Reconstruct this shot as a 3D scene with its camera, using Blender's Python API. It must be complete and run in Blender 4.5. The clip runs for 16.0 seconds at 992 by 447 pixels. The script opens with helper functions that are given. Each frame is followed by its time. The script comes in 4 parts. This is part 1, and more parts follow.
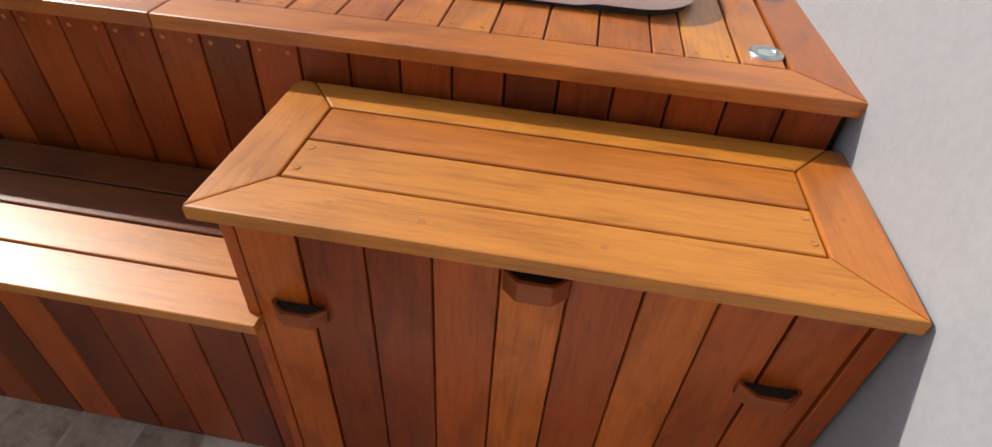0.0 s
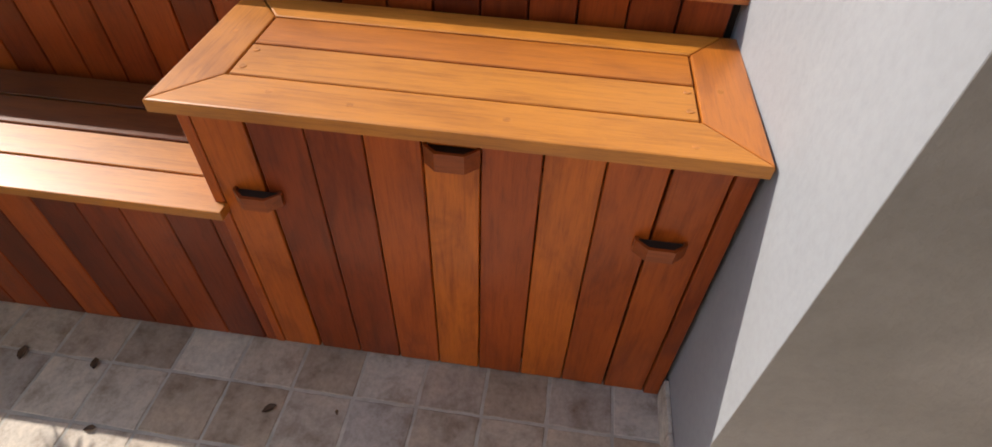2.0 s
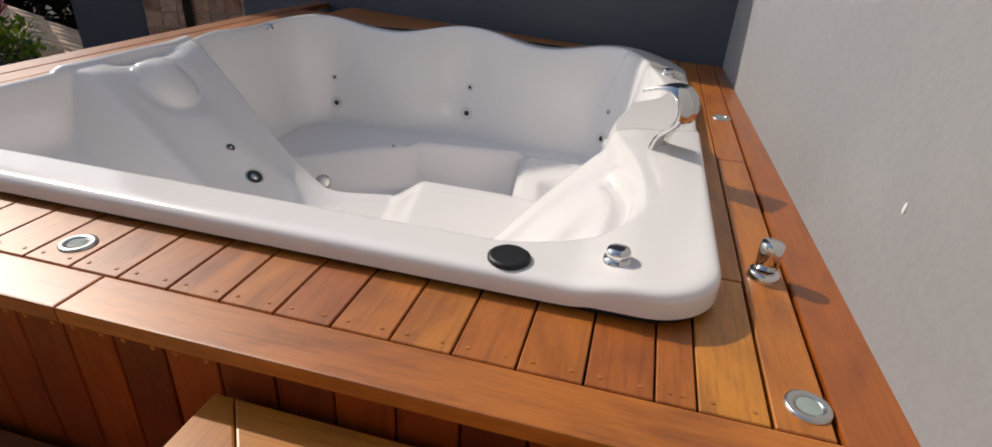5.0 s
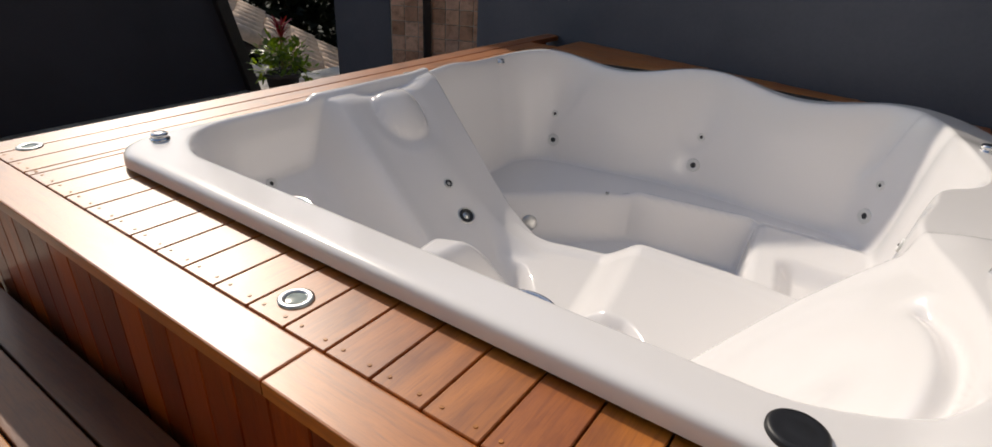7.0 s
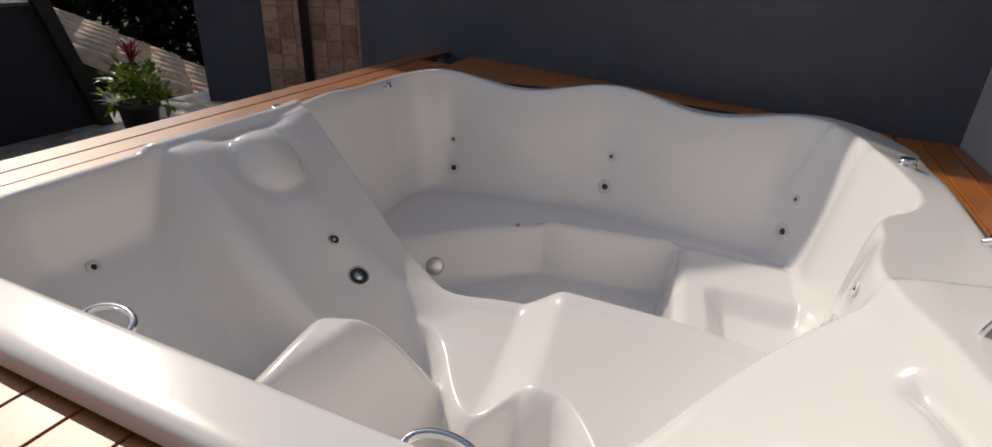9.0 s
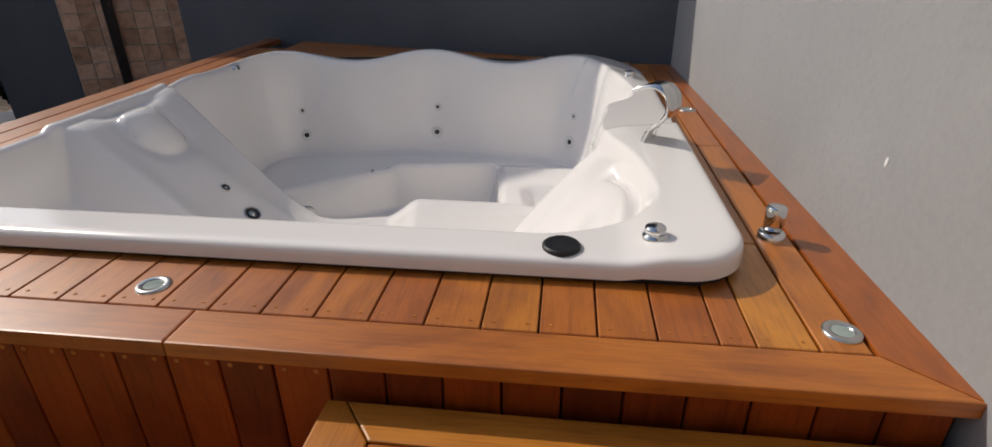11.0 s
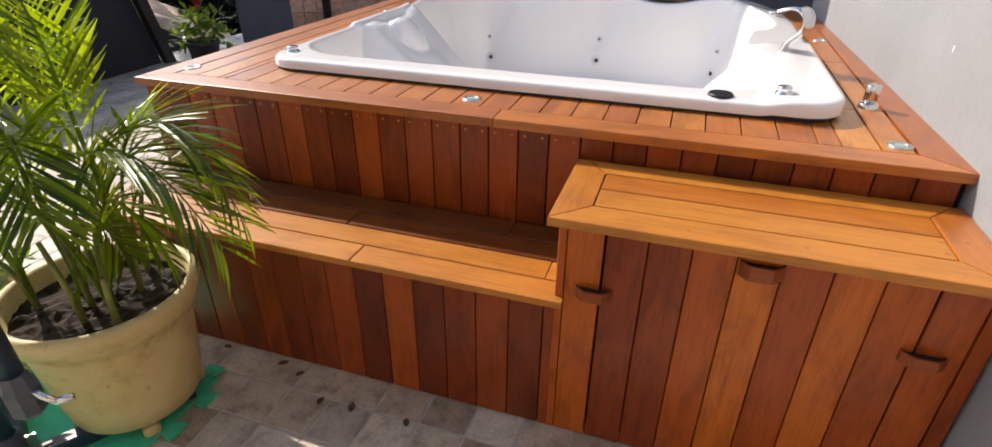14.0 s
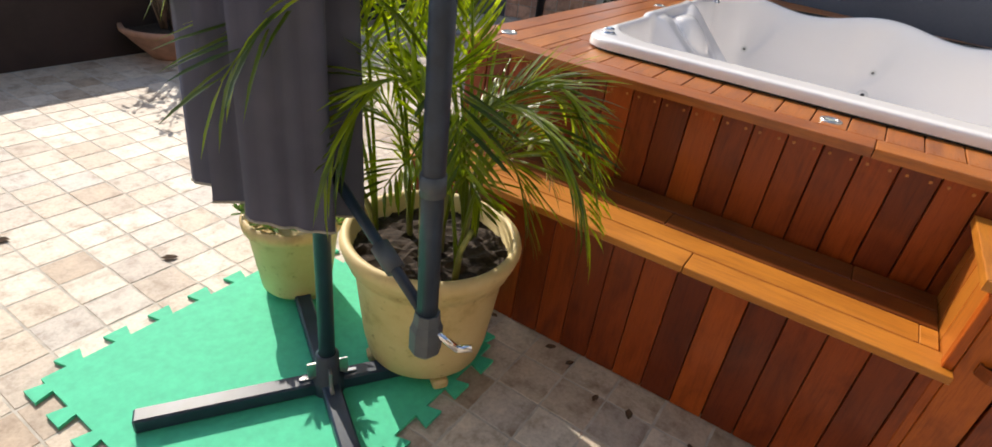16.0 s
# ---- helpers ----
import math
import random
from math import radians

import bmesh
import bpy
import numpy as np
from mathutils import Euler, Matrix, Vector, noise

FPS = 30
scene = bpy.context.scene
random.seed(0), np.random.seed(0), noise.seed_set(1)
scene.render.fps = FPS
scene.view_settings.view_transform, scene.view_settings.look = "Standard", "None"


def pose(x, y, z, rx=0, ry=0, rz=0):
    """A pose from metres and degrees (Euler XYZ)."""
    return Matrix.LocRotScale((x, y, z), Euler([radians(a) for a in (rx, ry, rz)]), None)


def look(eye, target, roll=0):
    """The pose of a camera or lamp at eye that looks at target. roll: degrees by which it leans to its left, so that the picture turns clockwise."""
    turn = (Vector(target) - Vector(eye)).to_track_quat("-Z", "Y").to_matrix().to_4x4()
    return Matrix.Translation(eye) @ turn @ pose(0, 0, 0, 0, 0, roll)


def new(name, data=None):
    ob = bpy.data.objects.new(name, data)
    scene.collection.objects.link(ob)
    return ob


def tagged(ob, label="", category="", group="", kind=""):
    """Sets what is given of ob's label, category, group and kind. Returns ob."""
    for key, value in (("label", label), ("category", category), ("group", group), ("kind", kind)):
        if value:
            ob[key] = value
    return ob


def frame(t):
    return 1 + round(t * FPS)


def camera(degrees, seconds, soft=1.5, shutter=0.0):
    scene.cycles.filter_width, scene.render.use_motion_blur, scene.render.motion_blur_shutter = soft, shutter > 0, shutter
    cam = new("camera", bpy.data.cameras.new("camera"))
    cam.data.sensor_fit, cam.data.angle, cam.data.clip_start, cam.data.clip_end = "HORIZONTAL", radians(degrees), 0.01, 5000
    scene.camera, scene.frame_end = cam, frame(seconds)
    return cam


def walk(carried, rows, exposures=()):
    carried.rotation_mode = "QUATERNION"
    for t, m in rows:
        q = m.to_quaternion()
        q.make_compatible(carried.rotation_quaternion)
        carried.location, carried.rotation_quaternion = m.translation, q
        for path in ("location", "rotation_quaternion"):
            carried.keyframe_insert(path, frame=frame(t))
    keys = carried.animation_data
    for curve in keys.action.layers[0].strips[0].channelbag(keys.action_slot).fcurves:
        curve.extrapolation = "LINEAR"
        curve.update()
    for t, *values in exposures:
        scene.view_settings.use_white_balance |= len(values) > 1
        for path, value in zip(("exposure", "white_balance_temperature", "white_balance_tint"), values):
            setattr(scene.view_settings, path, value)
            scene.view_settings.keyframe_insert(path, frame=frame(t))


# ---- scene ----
cam = camera(81.5, 16.0, soft=1.6, shutter=0.0)
PATH = [
    (0, (0.534, -0.574, 1.35), (0.357, 0.925, 0.037), 4.2),
    (0.5, (0.561, -0.555, 1.349), (0.53, 0.912, -0.01), 3.3),
    (1, (0.565, -0.569, 1.319), (0.657, 0.765, -0.167), 3.1),
    (1.5, (0.661, -0.696, 1.335), (0.721, 0.565, -0.216), 5.8),
    (2, (0.697, -0.74, 1.365), (0.543, 0.636, -0.078), 2.2),
    (2.5, (0.705, -0.683, 1.385), (0.52, 0.762, 0.015), 3.0),
    (3, (0.642, -0.491, 1.419), (0.414, 1.056, 0.173), 2.7),
    (3.5, (0.611, -0.32, 1.474), (0.333, 1.34, 0.394), 2.4),
    (3.7, (0.622, -0.266, 1.464), (0.365, 1.412, 0.407), 3.1),
    (5.8, (0.508, -0.144, 1.523), (-0.157, 1.519, 0.634), 3.4),
    (6, (0.49, -0.135, 1.524), (-0.265, 1.486, 0.629), 2.8),
    (6.5, (0.486, -0.081, 1.516), (-0.456, 1.441, 0.625), 1.8),
    (7, (0.372, 0.044, 1.514), (-0.618, 1.532, 0.616), 2.9),
    (7.5, (0.146, 0.211, 1.554), (-0.85, 1.7, 0.666), 2.7),
    (8, (0.051, 0.321, 1.531), (-0.963, 1.809, 0.659), 2.4),
    (8.5, (0.086, 0.38, 1.53), (-0.884, 1.897, 0.66), 1.6),
    (9, (0.204, 0.35, 1.513), (-0.513, 2.006, 0.651), 2.5),
    (9.5, (0.417, 0.219, 1.532), (-0.082, 1.952, 0.666), 1.3),
    (9.7, (0.497, 0.142, 1.523), (0.054, 1.892, 0.663), 0.6),
    (11.8, (0.331, -0.611, 1.519), (0.176, 1.174, 0.629), 0.9),
    (12, (0.329, -0.685, 1.519), (0.161, 1.098, 0.628), 1.7),
    (12.5, (0.369, -0.91, 1.481), (-0.045, 0.805, 0.539), -0.5),
    (13, (0.331, -1.097, 1.508), (-0.182, 0.57, 0.529), -1.1),
    (13.5, (0.247, -1.235, 1.495), (-0.285, 0.427, 0.518), -1.2),
    (14, (0.282, -1.284, 1.504), (-0.262, 0.372, 0.524), 0.4),
    (14.5, (0.359, -1.28, 1.498), (-0.242, 0.357, 0.519), 1.2),
    (15, (0.262, -1.312, 1.49), (-0.395, 0.299, 0.503), 2.9),
    (15.5, (-0.07, -1.441, 1.455), (-0.787, 0.152, 0.481), 4.3),
    (16, (-0.393, -1.503, 1.418), (-1.255, -0.010, 0.402), 7.7),
]
walk(cam, [(t, look(eye, target, roll)) for t, eye, target, roll in PATH], [(0, 0.55, 6750, 11), (1, 0.62, 6750, 11), (1.5, 0.66, 6750, 11), (2.5, 0.62, 6750, 11), (3.5, 0.05, 6950, 11), (6, -0.16, 7250, 11), (7, -0.22, 7350, 11), (8, -0.40, 7350, 11), (9, -0.54, 7400, 11), (9.7, -0.64, 7300, 11), (12, 0.18, 7100, 11), (12.5, 0.38, 7050, 11), (14, 0.68, 7050, 11), (15, 0.74, 7100, 11), (16, 0.62, 7200, 11)])

# ---------------------------------------------------------------- world, sun
SUN = Vector((-1.20, 0.53, 1.0)).normalized()      # towards the sun
world = bpy.data.worlds.new("world")
scene.world = world
world.use_nodes = True
wn, wl = world.node_tree.nodes, world.node_tree.links
sky = wn.new("ShaderNodeTexSky")
sky.sky_type = 'NISHITA'
sky.sun_disc = False
sky.sun_elevation = math.asin(SUN.z)
sky.sun_rotation = math.atan2(SUN.x, SUN.y)
wl.new(sky.outputs[0], wn["Background"].inputs[0])
wn["Background"].inputs[1].default_value = 0.15
sun = new("sun", bpy.data.lights.new("sun", 'SUN'))
sun.data.energy = 3.3
sun.data.angle = radians(0.55)
sun.data.color = (1.0, 0.965, 0.92)
sun.matrix_world = look(SUN * 20, (0, 0, 0))


# ---------------------------------------------------------------- materials
def material(name, rough=0.5, metal=0.0):
    m = bpy.data.materials.new(name)
    m.use_nodes = True
    n, l = m.node_tree.nodes, m.node_tree.links
    b = n["Principled BSDF"]
    b.inputs["Roughness"].default_value = rough
    b.inputs["Metallic"].default_value = metal
    return m, n, l, b


def ramp(n, stops):
    r = n.new("ShaderNodeValToRGB")
    e = r.color_ramp.elements
    while len(e) < len(stops):
        e.new(0.5)
    for k, (p, c) in enumerate(stops):
        e[k].position, e[k].color = p, (*c, 1)
    return r


def noise_tex(n, l, vec, scale, detail=4.0, rough=0.55):
    t = n.new("ShaderNodeTexNoise")
    t.inputs["Scale"].default_value = scale
    t.inputs["Detail"].default_value = detail
    t.inputs["Roughness"].default_value = rough
    if vec is not None:
        l.new(vec, t.inputs["Vector"])
    return t


def mixed(n, l, a, b, fac, mode='MIX'):
    m = n.new("ShaderNodeMix")
    m.data_type, m.blend_type = 'RGBA', mode
    for sock, v in ((m.inputs[6], a), (m.inputs[7], b), (m.inputs[0], fac)):
        if isinstance(v, tuple):
            sock.default_value = (*v, 1)
        elif isinstance(v, (int, float)):
            sock.default_value = v
        else:
            l.new(v, sock)
    return m.outputs[2]


def bumped(n, l, b, height, strength, dist=0.002):
    k = n.new("ShaderNodeBump")
    k.inputs["Strength"].default_value = strength
    k.inputs["Distance"].default_value = dist
    l.new(height, k.inputs["Height"])
    l.new(k.outputs[0], b.inputs["Normal"])


def wood(name, axis, tones, rough=0.36, coat=0.22, blotch=0.9, coat_rough=0.18):
    """Oiled, varnished hardwood, the grain along one axis; each board brings its own tone as its colour."""
    m, n, l, b = material(name, rough)
    tc, info = n.new("ShaderNodeTexCoord"), n.new("ShaderNodeObjectInfo")
    off = n.new("ShaderNodeVectorMath")
    off.operation = 'MULTIPLY_ADD'
    comb = n.new("ShaderNodeCombineXYZ")
    for i in range(3):
        l.new(info.outputs["Random"], comb.inputs[i])
    off.inputs[1].default_value = (37, 53, 71)
    l.new(comb.outputs[0], off.inputs[0])
    l.new(tc.outputs["Object"], off.inputs[2])
    mp = n.new("ShaderNodeMapping")
    mp.inputs["Scale"].default_value = [1.8 if i == axis else 30 for i in range(3)]
    l.new(off.outputs[0], mp.inputs[0])
    mp2 = n.new("ShaderNodeMapping")
    mp2.inputs["Scale"].default_value = [2.6 if i == axis else 7.0 for i in range(3)]
    l.new(off.outputs[0], mp2.inputs[0])
    grain = noise_tex(n, l, mp.outputs[0], 3.4, 8, 0.68)
    grain.inputs["Distortion"].default_value = 0.35
    broad = noise_tex(n, l, mp2.outputs[0], 1.5, 5, 0.6)
    broad.inputs["Distortion"].default_value = 0.6
    fine = noise_tex(n, l, mp.outputs[0], 13, 4, 0.65)
    base = ramp(n, tones)
    tone = n.new("ShaderNodeSeparateColor")
    l.new(info.outputs["Color"], tone.inputs[0])
    l.new(tone.outputs[0], base.inputs[0])
    g1 = ramp(n, [(0.32, (0.66, 0.58, 0.52)), (0.50, (0.98, 0.97, 0.96)), (0.72, (1.10, 1.09, 1.05))])
    l.new(grain.outputs[0], g1.inputs[0])
    g2 = ramp(n, [(0.28, (0.50, 0.40, 0.34)), (0.52, (1, 1, 1)), (0.8, (1.20, 1.26, 1.25))])
    l.new(broad.outputs[0], g2.inputs[0])
    c = mixed(n, l, base.outputs[0], g1.outputs[0], 0.8, 'MULTIPLY')
    c = mixed(n, l, c, g2.outputs[0], blotch, 'MULTIPLY')
    g3 = ramp(n, [(0.36, (0.70, 0.62, 0.56)), (0.50, (1, 1, 1))])
    l.new(fine.outputs[0], g3.inputs[0])
    c = mixed(n, l, c, g3.outputs[0], 0.42, 'MULTIPLY')
    l.new(c, b.inputs["Base Color"])
    rr = n.new("ShaderNodeMapRange")
    rr.inputs[3].default_value, rr.inputs[4].default_value = rough - 0.08, rough + 0.16
    l.new(broad.outputs[0], rr.inputs[0])
    l.new(rr.outputs[0], b.inputs["Roughness"])
    b.inputs["Specular IOR Level"].default_value = 0.32
    b.inputs["Coat Weight"].default_value = coat
    b.inputs["Coat Roughness"].default_value = coat_rough
    bumped(n, l, b, fine.outputs[0], 0.25, 0.0015)
    return m


RED = [(0.0, (0.095, 0.014, 0.004)), (0.2, (0.16, 0.026, 0.005)), (0.4, (0.24, 0.041, 0.006)), (0.6, (0.34, 0.063, 0.007)), (0.8, (0.44, 0.094, 0.010)), (1.0, (0.55, 0.145, 0.014))]
GOLD = [(0.0, (0.45, 0.140, 0.014)), (0.5, (0.53, 0.200, 0.025)), (1.0, (0.48, 0.168, 0.019))]
WX, WY, WZ = (wood("red_wood_" + "xyz"[a], a, RED) for a in range(3))
GX, GY, GZ = (wood("gold_wood_" + "xyz"[a], a, GOLD, 0.38, 0.55, 0.5, 0.34) for a in range(3))
MID = [(0.0, (0.37, 0.092, 0.007)), (0.3, (0.49, 0.150, 0.012)), (0.65, (0.43, 0.118, 0.009)), (1.0, (0.58, 0.215, 0.020))]
# bench wood with the deck's shade put into its tones
SHADE_X = wood("bench_shade_wood_x", 0, [(0.0, (0.13, 0.034, 0.005)), (1.0, (0.20, 0.055, 0.008))])
LX = wood("latch_wood", 0, [(0.0, (0.20, 0.040, 0.007)), (1.0, (0.27, 0.058, 0.009))])
MX, MY, MZ = (wood("deck_wood_" + "xyz"[a], a, MID, 0.36, 1.0, 0.8, 0.42) for a in range(3))


def plaster(name, color, dark, bump=0.25):
    m, n, l, b = material(name, 0.85)
    tc = n.new("ShaderNodeTexCoord")
    a = noise_tex(n, l, tc.outputs["Object"], 1.3, 5, 0.6)
    f = noise_tex(n, l, tc.outputs["Object"], 55, 4, 0.6)
    r = ramp(n, [(0.36, dark), (0.58, color)])
    l.new(a.outputs[0], r.inputs[0])
    r2 = ramp(n, [(0.3, (0.93, 0.93, 0.93)), (0.6, (1, 1, 1))])
    l.new(f.outputs[0], r2.inputs[0])
    l.new(mixed(n, l, r.outputs[0], r2.outputs[0], 1.0, 'MULTIPLY'), b.inputs["Base Color"])
    bumped(n, l, b, f.outputs[0], bump, 0.003)
    return m


WHITE_WALL = plaster("white_plaster", (0.325, 0.328, 0.336), (0.29, 0.294, 0.302))
GREY_WALL = plaster("grey_plaster", (0.098, 0.104, 0.124), (0.082, 0.088, 0.106))
DARK_WALL = plaster("dark_plaster", (0.032, 0.033, 0.042), (0.026, 0.027, 0.034))
CREAM_WALL = plaster("cream_plaster", (0.62, 0.55, 0.46), (0.56, 0.49, 0.40))
STUCCO = plaster("stucco", (0.36, 0.345, 0.33), (0.25, 0.238, 0.225), 0.9)


def plain(name, color, rough=0.5, metal=0.0, vary=0.12, scale=9.0, bump=0.0):
    m, n, l, b = material(name, rough, metal)
    tc = n.new("ShaderNodeTexCoord")
    t = noise_tex(n, l, tc.outputs["Object"], scale, 5, 0.6)
    lo, hi = tuple(c * (1 - vary) for c in color), tuple(min(1, c * (1 + vary)) for c in color)
    r = ramp(n, [(0.32, lo), (0.68, hi)])
    l.new(t.outputs[0], r.inputs[0])
    l.new(r.outputs[0], b.inputs["Base Color"])
    if bump:
        bumped(n, l, b, t.outputs[0], bump, 0.002)
    return m


ACRYLIC, n_, l_, b_ = material("white_acrylic", 0.16)
b_.inputs["Base Color"].default_value = (0.88, 0.848, 0.828, 1)
b_.inputs["Coat Weight"].default_value = 0.5
b_.inputs["Coat Roughness"].default_value = 0.06
tc_ = n_.new("ShaderNodeTexCoord")
t_ = noise_tex(n_, l_, tc_.outputs["Object"], 2.5, 3)
r_ = n_.new("ShaderNodeMapRange")
r_.inputs[3].default_value, r_.inputs[4].default_value = 0.10, 0.26
l_.new(t_.outputs[0], r_.inputs[0])
l_.new(r_.outputs[0], b_.inputs["Roughness"])
CHROME = plain("chrome", (0.78, 0.78, 0.78), 0.08, 1.0, 0.03)
STEEL = plain("brushed_steel", (0.62, 0.62, 0.60), 0.28, 1.0, 0.08, 40)
BLACK = plain("black_rubber", (0.012, 0.012, 0.014), 0.45, 0, 0.2)
LENS = plain("lamp_lens", (0.30, 0.36, 0.33), 0.12, 0, 0.1)
JET_PALE = plain("pale_jet_ring", (0.78, 0.77, 0.74), 0.25, 0, 0.05)
JET_BLACK = plain("jet_nozzle", (0.03, 0.03, 0.03), 0.3, 0, 0.2)
GASKET = BLACK
# near-black colour that stands in for the shade inside gaps and hollows
SHADOW_GAP = plain("gap_shade", (0.018, 0.009, 0.005), 0.8, 0, 0.2)
PLUG = plain("wood_plug", (0.46, 0.17, 0.035), 0.4, 0, 0.3, 60)


def stone(name, per_island=False, warm=(1.0, 1.0, 1.0)):
    """Split quartzite: beige, brown and grey pieces with clouding and veins."""
    m, n, l, b = material(name, 0.62)
    tc = n.new("ShaderNodeTexCoord")
    if per_island:
        rnd = n.new("ShaderNodeNewGeometry").outputs["Random Per Island"]
    else:
        rnd = n.new("ShaderNodeObjectInfo").outputs["Random"]
    base = ramp(n, [(0.0, (0.49, 0.39, 0.29)), (0.2, (0.64, 0.57, 0.47)), (0.4, (0.40, 0.30, 0.21)), (0.55, (0.46, 0.41, 0.36)), (0.72, (0.65, 0.56, 0.45)), (0.88, (0.37, 0.285, 0.21)), (1.0, (0.54, 0.47, 0.39))])
    l.new(rnd, base.inputs[0])
    comb = n.new("ShaderNodeVectorMath")
    comb.operation = 'ADD'
    l.new(tc.outputs["Object"], comb.inputs[0])
    k = n.new("ShaderNodeCombineXYZ")
    sc = n.new("ShaderNodeMath")
    sc.operation = 'MULTIPLY'
    sc.inputs[1].default_value = 57
    l.new(rnd, sc.inputs[0])
    l.new(sc.outputs[0], k.inputs[0])
    l.new(sc.outputs[0], k.inputs[1])
    l.new(k.outputs[0], comb.inputs[1])
    cl = noise_tex(n, l, comb.outputs[0], 11, 6, 0.65)
    fi = noise_tex(n, l, comb.outputs[0], 70, 5, 0.7)
    c1 = ramp(n, [(0.30, (0.55, 0.47, 0.40)), (0.5, (1, 1, 1)), (0.72, (1.25, 1.22, 1.18))])
    l.new(cl.outputs[0], c1.inputs[0])
    c2 = ramp(n, [(0.3, (0.80, 0.78, 0.76)), (0.6, (1.05, 1.05, 1.05))])
    l.new(fi.outputs[0], c2.inputs[0])
    c = mixed(n, l, base.outputs[0], c1.outputs[0], 1.0, 'MULTIPLY')
    c = mixed(n, l, c, c2.outputs[0], 1.0, 'MULTIPLY')
    c = mixed(n, l, c, warm, 1.0, 'MULTIPLY')
    l.new(c, b.inputs["Base Color"])
    bumped(n, l, b, cl.outputs[0], 0.5, 0.004)
    return m


STONE, STONE_ISLE = stone("quartzite_tile"), stone("quartzite_pieces", True)
PIER_STONE = stone("pink_quartzite", False, (1.05, 0.74, 0.62))
GROUT = plain("grout", (0.48, 0.44, 0.375), 0.9, 0, 0.2, 20, 0.3)
EARTH = plain("earth", (0.035, 0.036, 0.020), 0.95, 0, 0.4, 3, 0.5)


# ---------------------------------------------------------------- building helpers
def mesh_of(name, bm, mat, smooth=False):
    me = bpy.data.meshes.new(name)
    bmesh.ops.recalc_face_normals(bm, faces=bm.faces)
    bm.to_mesh(me)
    bm.free()
    me.materials.append(mat)
    if smooth:
        me.polygons.foreach_set("use_smooth", [True] * len(me.polygons))
    return me


def part(name, bm, mat, parent=None, label="", at=None, smooth=False):
    ob = new(name, mesh_of(name, bm, mat, smooth))
    if at is not None:
        ob.matrix_world = at
    if parent is not None:
        ob.parent = parent
    return tagged(ob, label)


def thing(name, label, category, at=(0, 0, 0), group="", kind=""):
    ob = new(name)
    ob.location = at
    ob.empty_display_size = 0.1
    bpy.context.view_layer.update()
    return tagged(ob, label, category, group, kind)


def box(bm, lo, hi, bevel=0.0):
    geo = bmesh.ops.create_cube(bm, size=1.0)
    c = [(a + b) / 2 for a, b in zip(lo, hi)]
    s = [b - a for a, b in zip(lo, hi)]
    for v in geo["verts"]:
        v.co = Vector([c[i] + v.co[i] * s[i] for i in range(3)])
    if bevel:
        es = list({e for v in geo["verts"] for e in v.link_edges})
        bmesh.ops.bevel(bm, geom=es, offset=bevel, segments=1, affect='EDGES', profile=0.5)
    return bm


def prism(bm, outline, z0, z1, bevel=0.0):
    """A flat outline in the ground plan, raised from z0 to z1."""
    lo = [bm.verts.new((x, y, z0)) for x, y in outline]
    hi = [bm.verts.new((x, y, z1)) for x, y in outline]
    k = len(outline)
    top = bm.faces.new(hi)
    bm.faces.new(lo[::-1])
    for i in range(k):
        bm.faces.new((lo[i], lo[(i + 1) % k], hi[(i + 1) % k], hi[i]))
    if bevel:
        bmesh.ops.bevel(bm, geom=list(top.edges), offset=bevel, segments=2, affect='EDGES', profile=0.6)
    return bm


def lathe(bm, profile, seg=32, centre=(0, 0, 0)):
    """A turned body from rows of (radius, height)."""
    cx, cy, cz = centre
    rings = []
    for r, z in profile:
        if r < 1e-5:
            rings.append([bm.verts.new((cx, cy, cz + z))])
        else:
            rings.append([bm.verts.new((cx + r * math.cos(2 * math.pi * i / seg), cy + r * math.sin(2 * math.pi * i / seg), cz + z)) for i in range(seg)])
    for a, b in zip(rings, rings[1:]):
        for i in range(seg):
            j = (i + 1) % seg
            if len(a) == 1 and len(b) == 1:
                continue
            if len(a) == 1:
                bm.faces.new((a[0], b[i], b[j]))
            elif len(b) == 1:
                bm.faces.new((a[i], a[j], b[0]))
            else:
                bm.faces.new((a[i], a[j], b[j], b[i]))
    return bm


def tube(bm, pts, radius, seg=12, taper=None):
    """A round bar along points."""
    pts = [Vector(p) for p in pts]
    rings = []
    side = None
    for i, p in enumerate(pts):
        d = (pts[min(i + 1, len(pts) - 1)] - pts[max(i - 1, 0)]).normalized()
        if side is None:
            side = d.orthogonal().normalized()
        side = (side - d * side.dot(d)).normalized()
        up = d.cross(side)
        r = radius if taper is None else radius + (taper - radius) * i / (len(pts) - 1)
        rings.append([bm.verts.new(p + r * (math.cos(2 * math.pi * k / seg) * side + math.sin(2 * math.pi * k / seg) * up)) for k in range(seg)])
    for a, b in zip(rings, rings[1:]):
        for k in range(seg):
            bm.faces.new((a[k], a[(k + 1) % seg], b[(k + 1) % seg], b[k]))
    bm.faces.new(rings[0][::-1])
    bm.faces.new(rings[-1])
    return bm


board_meshes = {}
shades = random.Random(404)


def toned(ob, tone=None):
    """Gives a board its own place on the scale of its wood, from dark to pale."""
    v = shades.random() if tone is None else tone
    ob.color = (v, v, v, 1)
    return ob


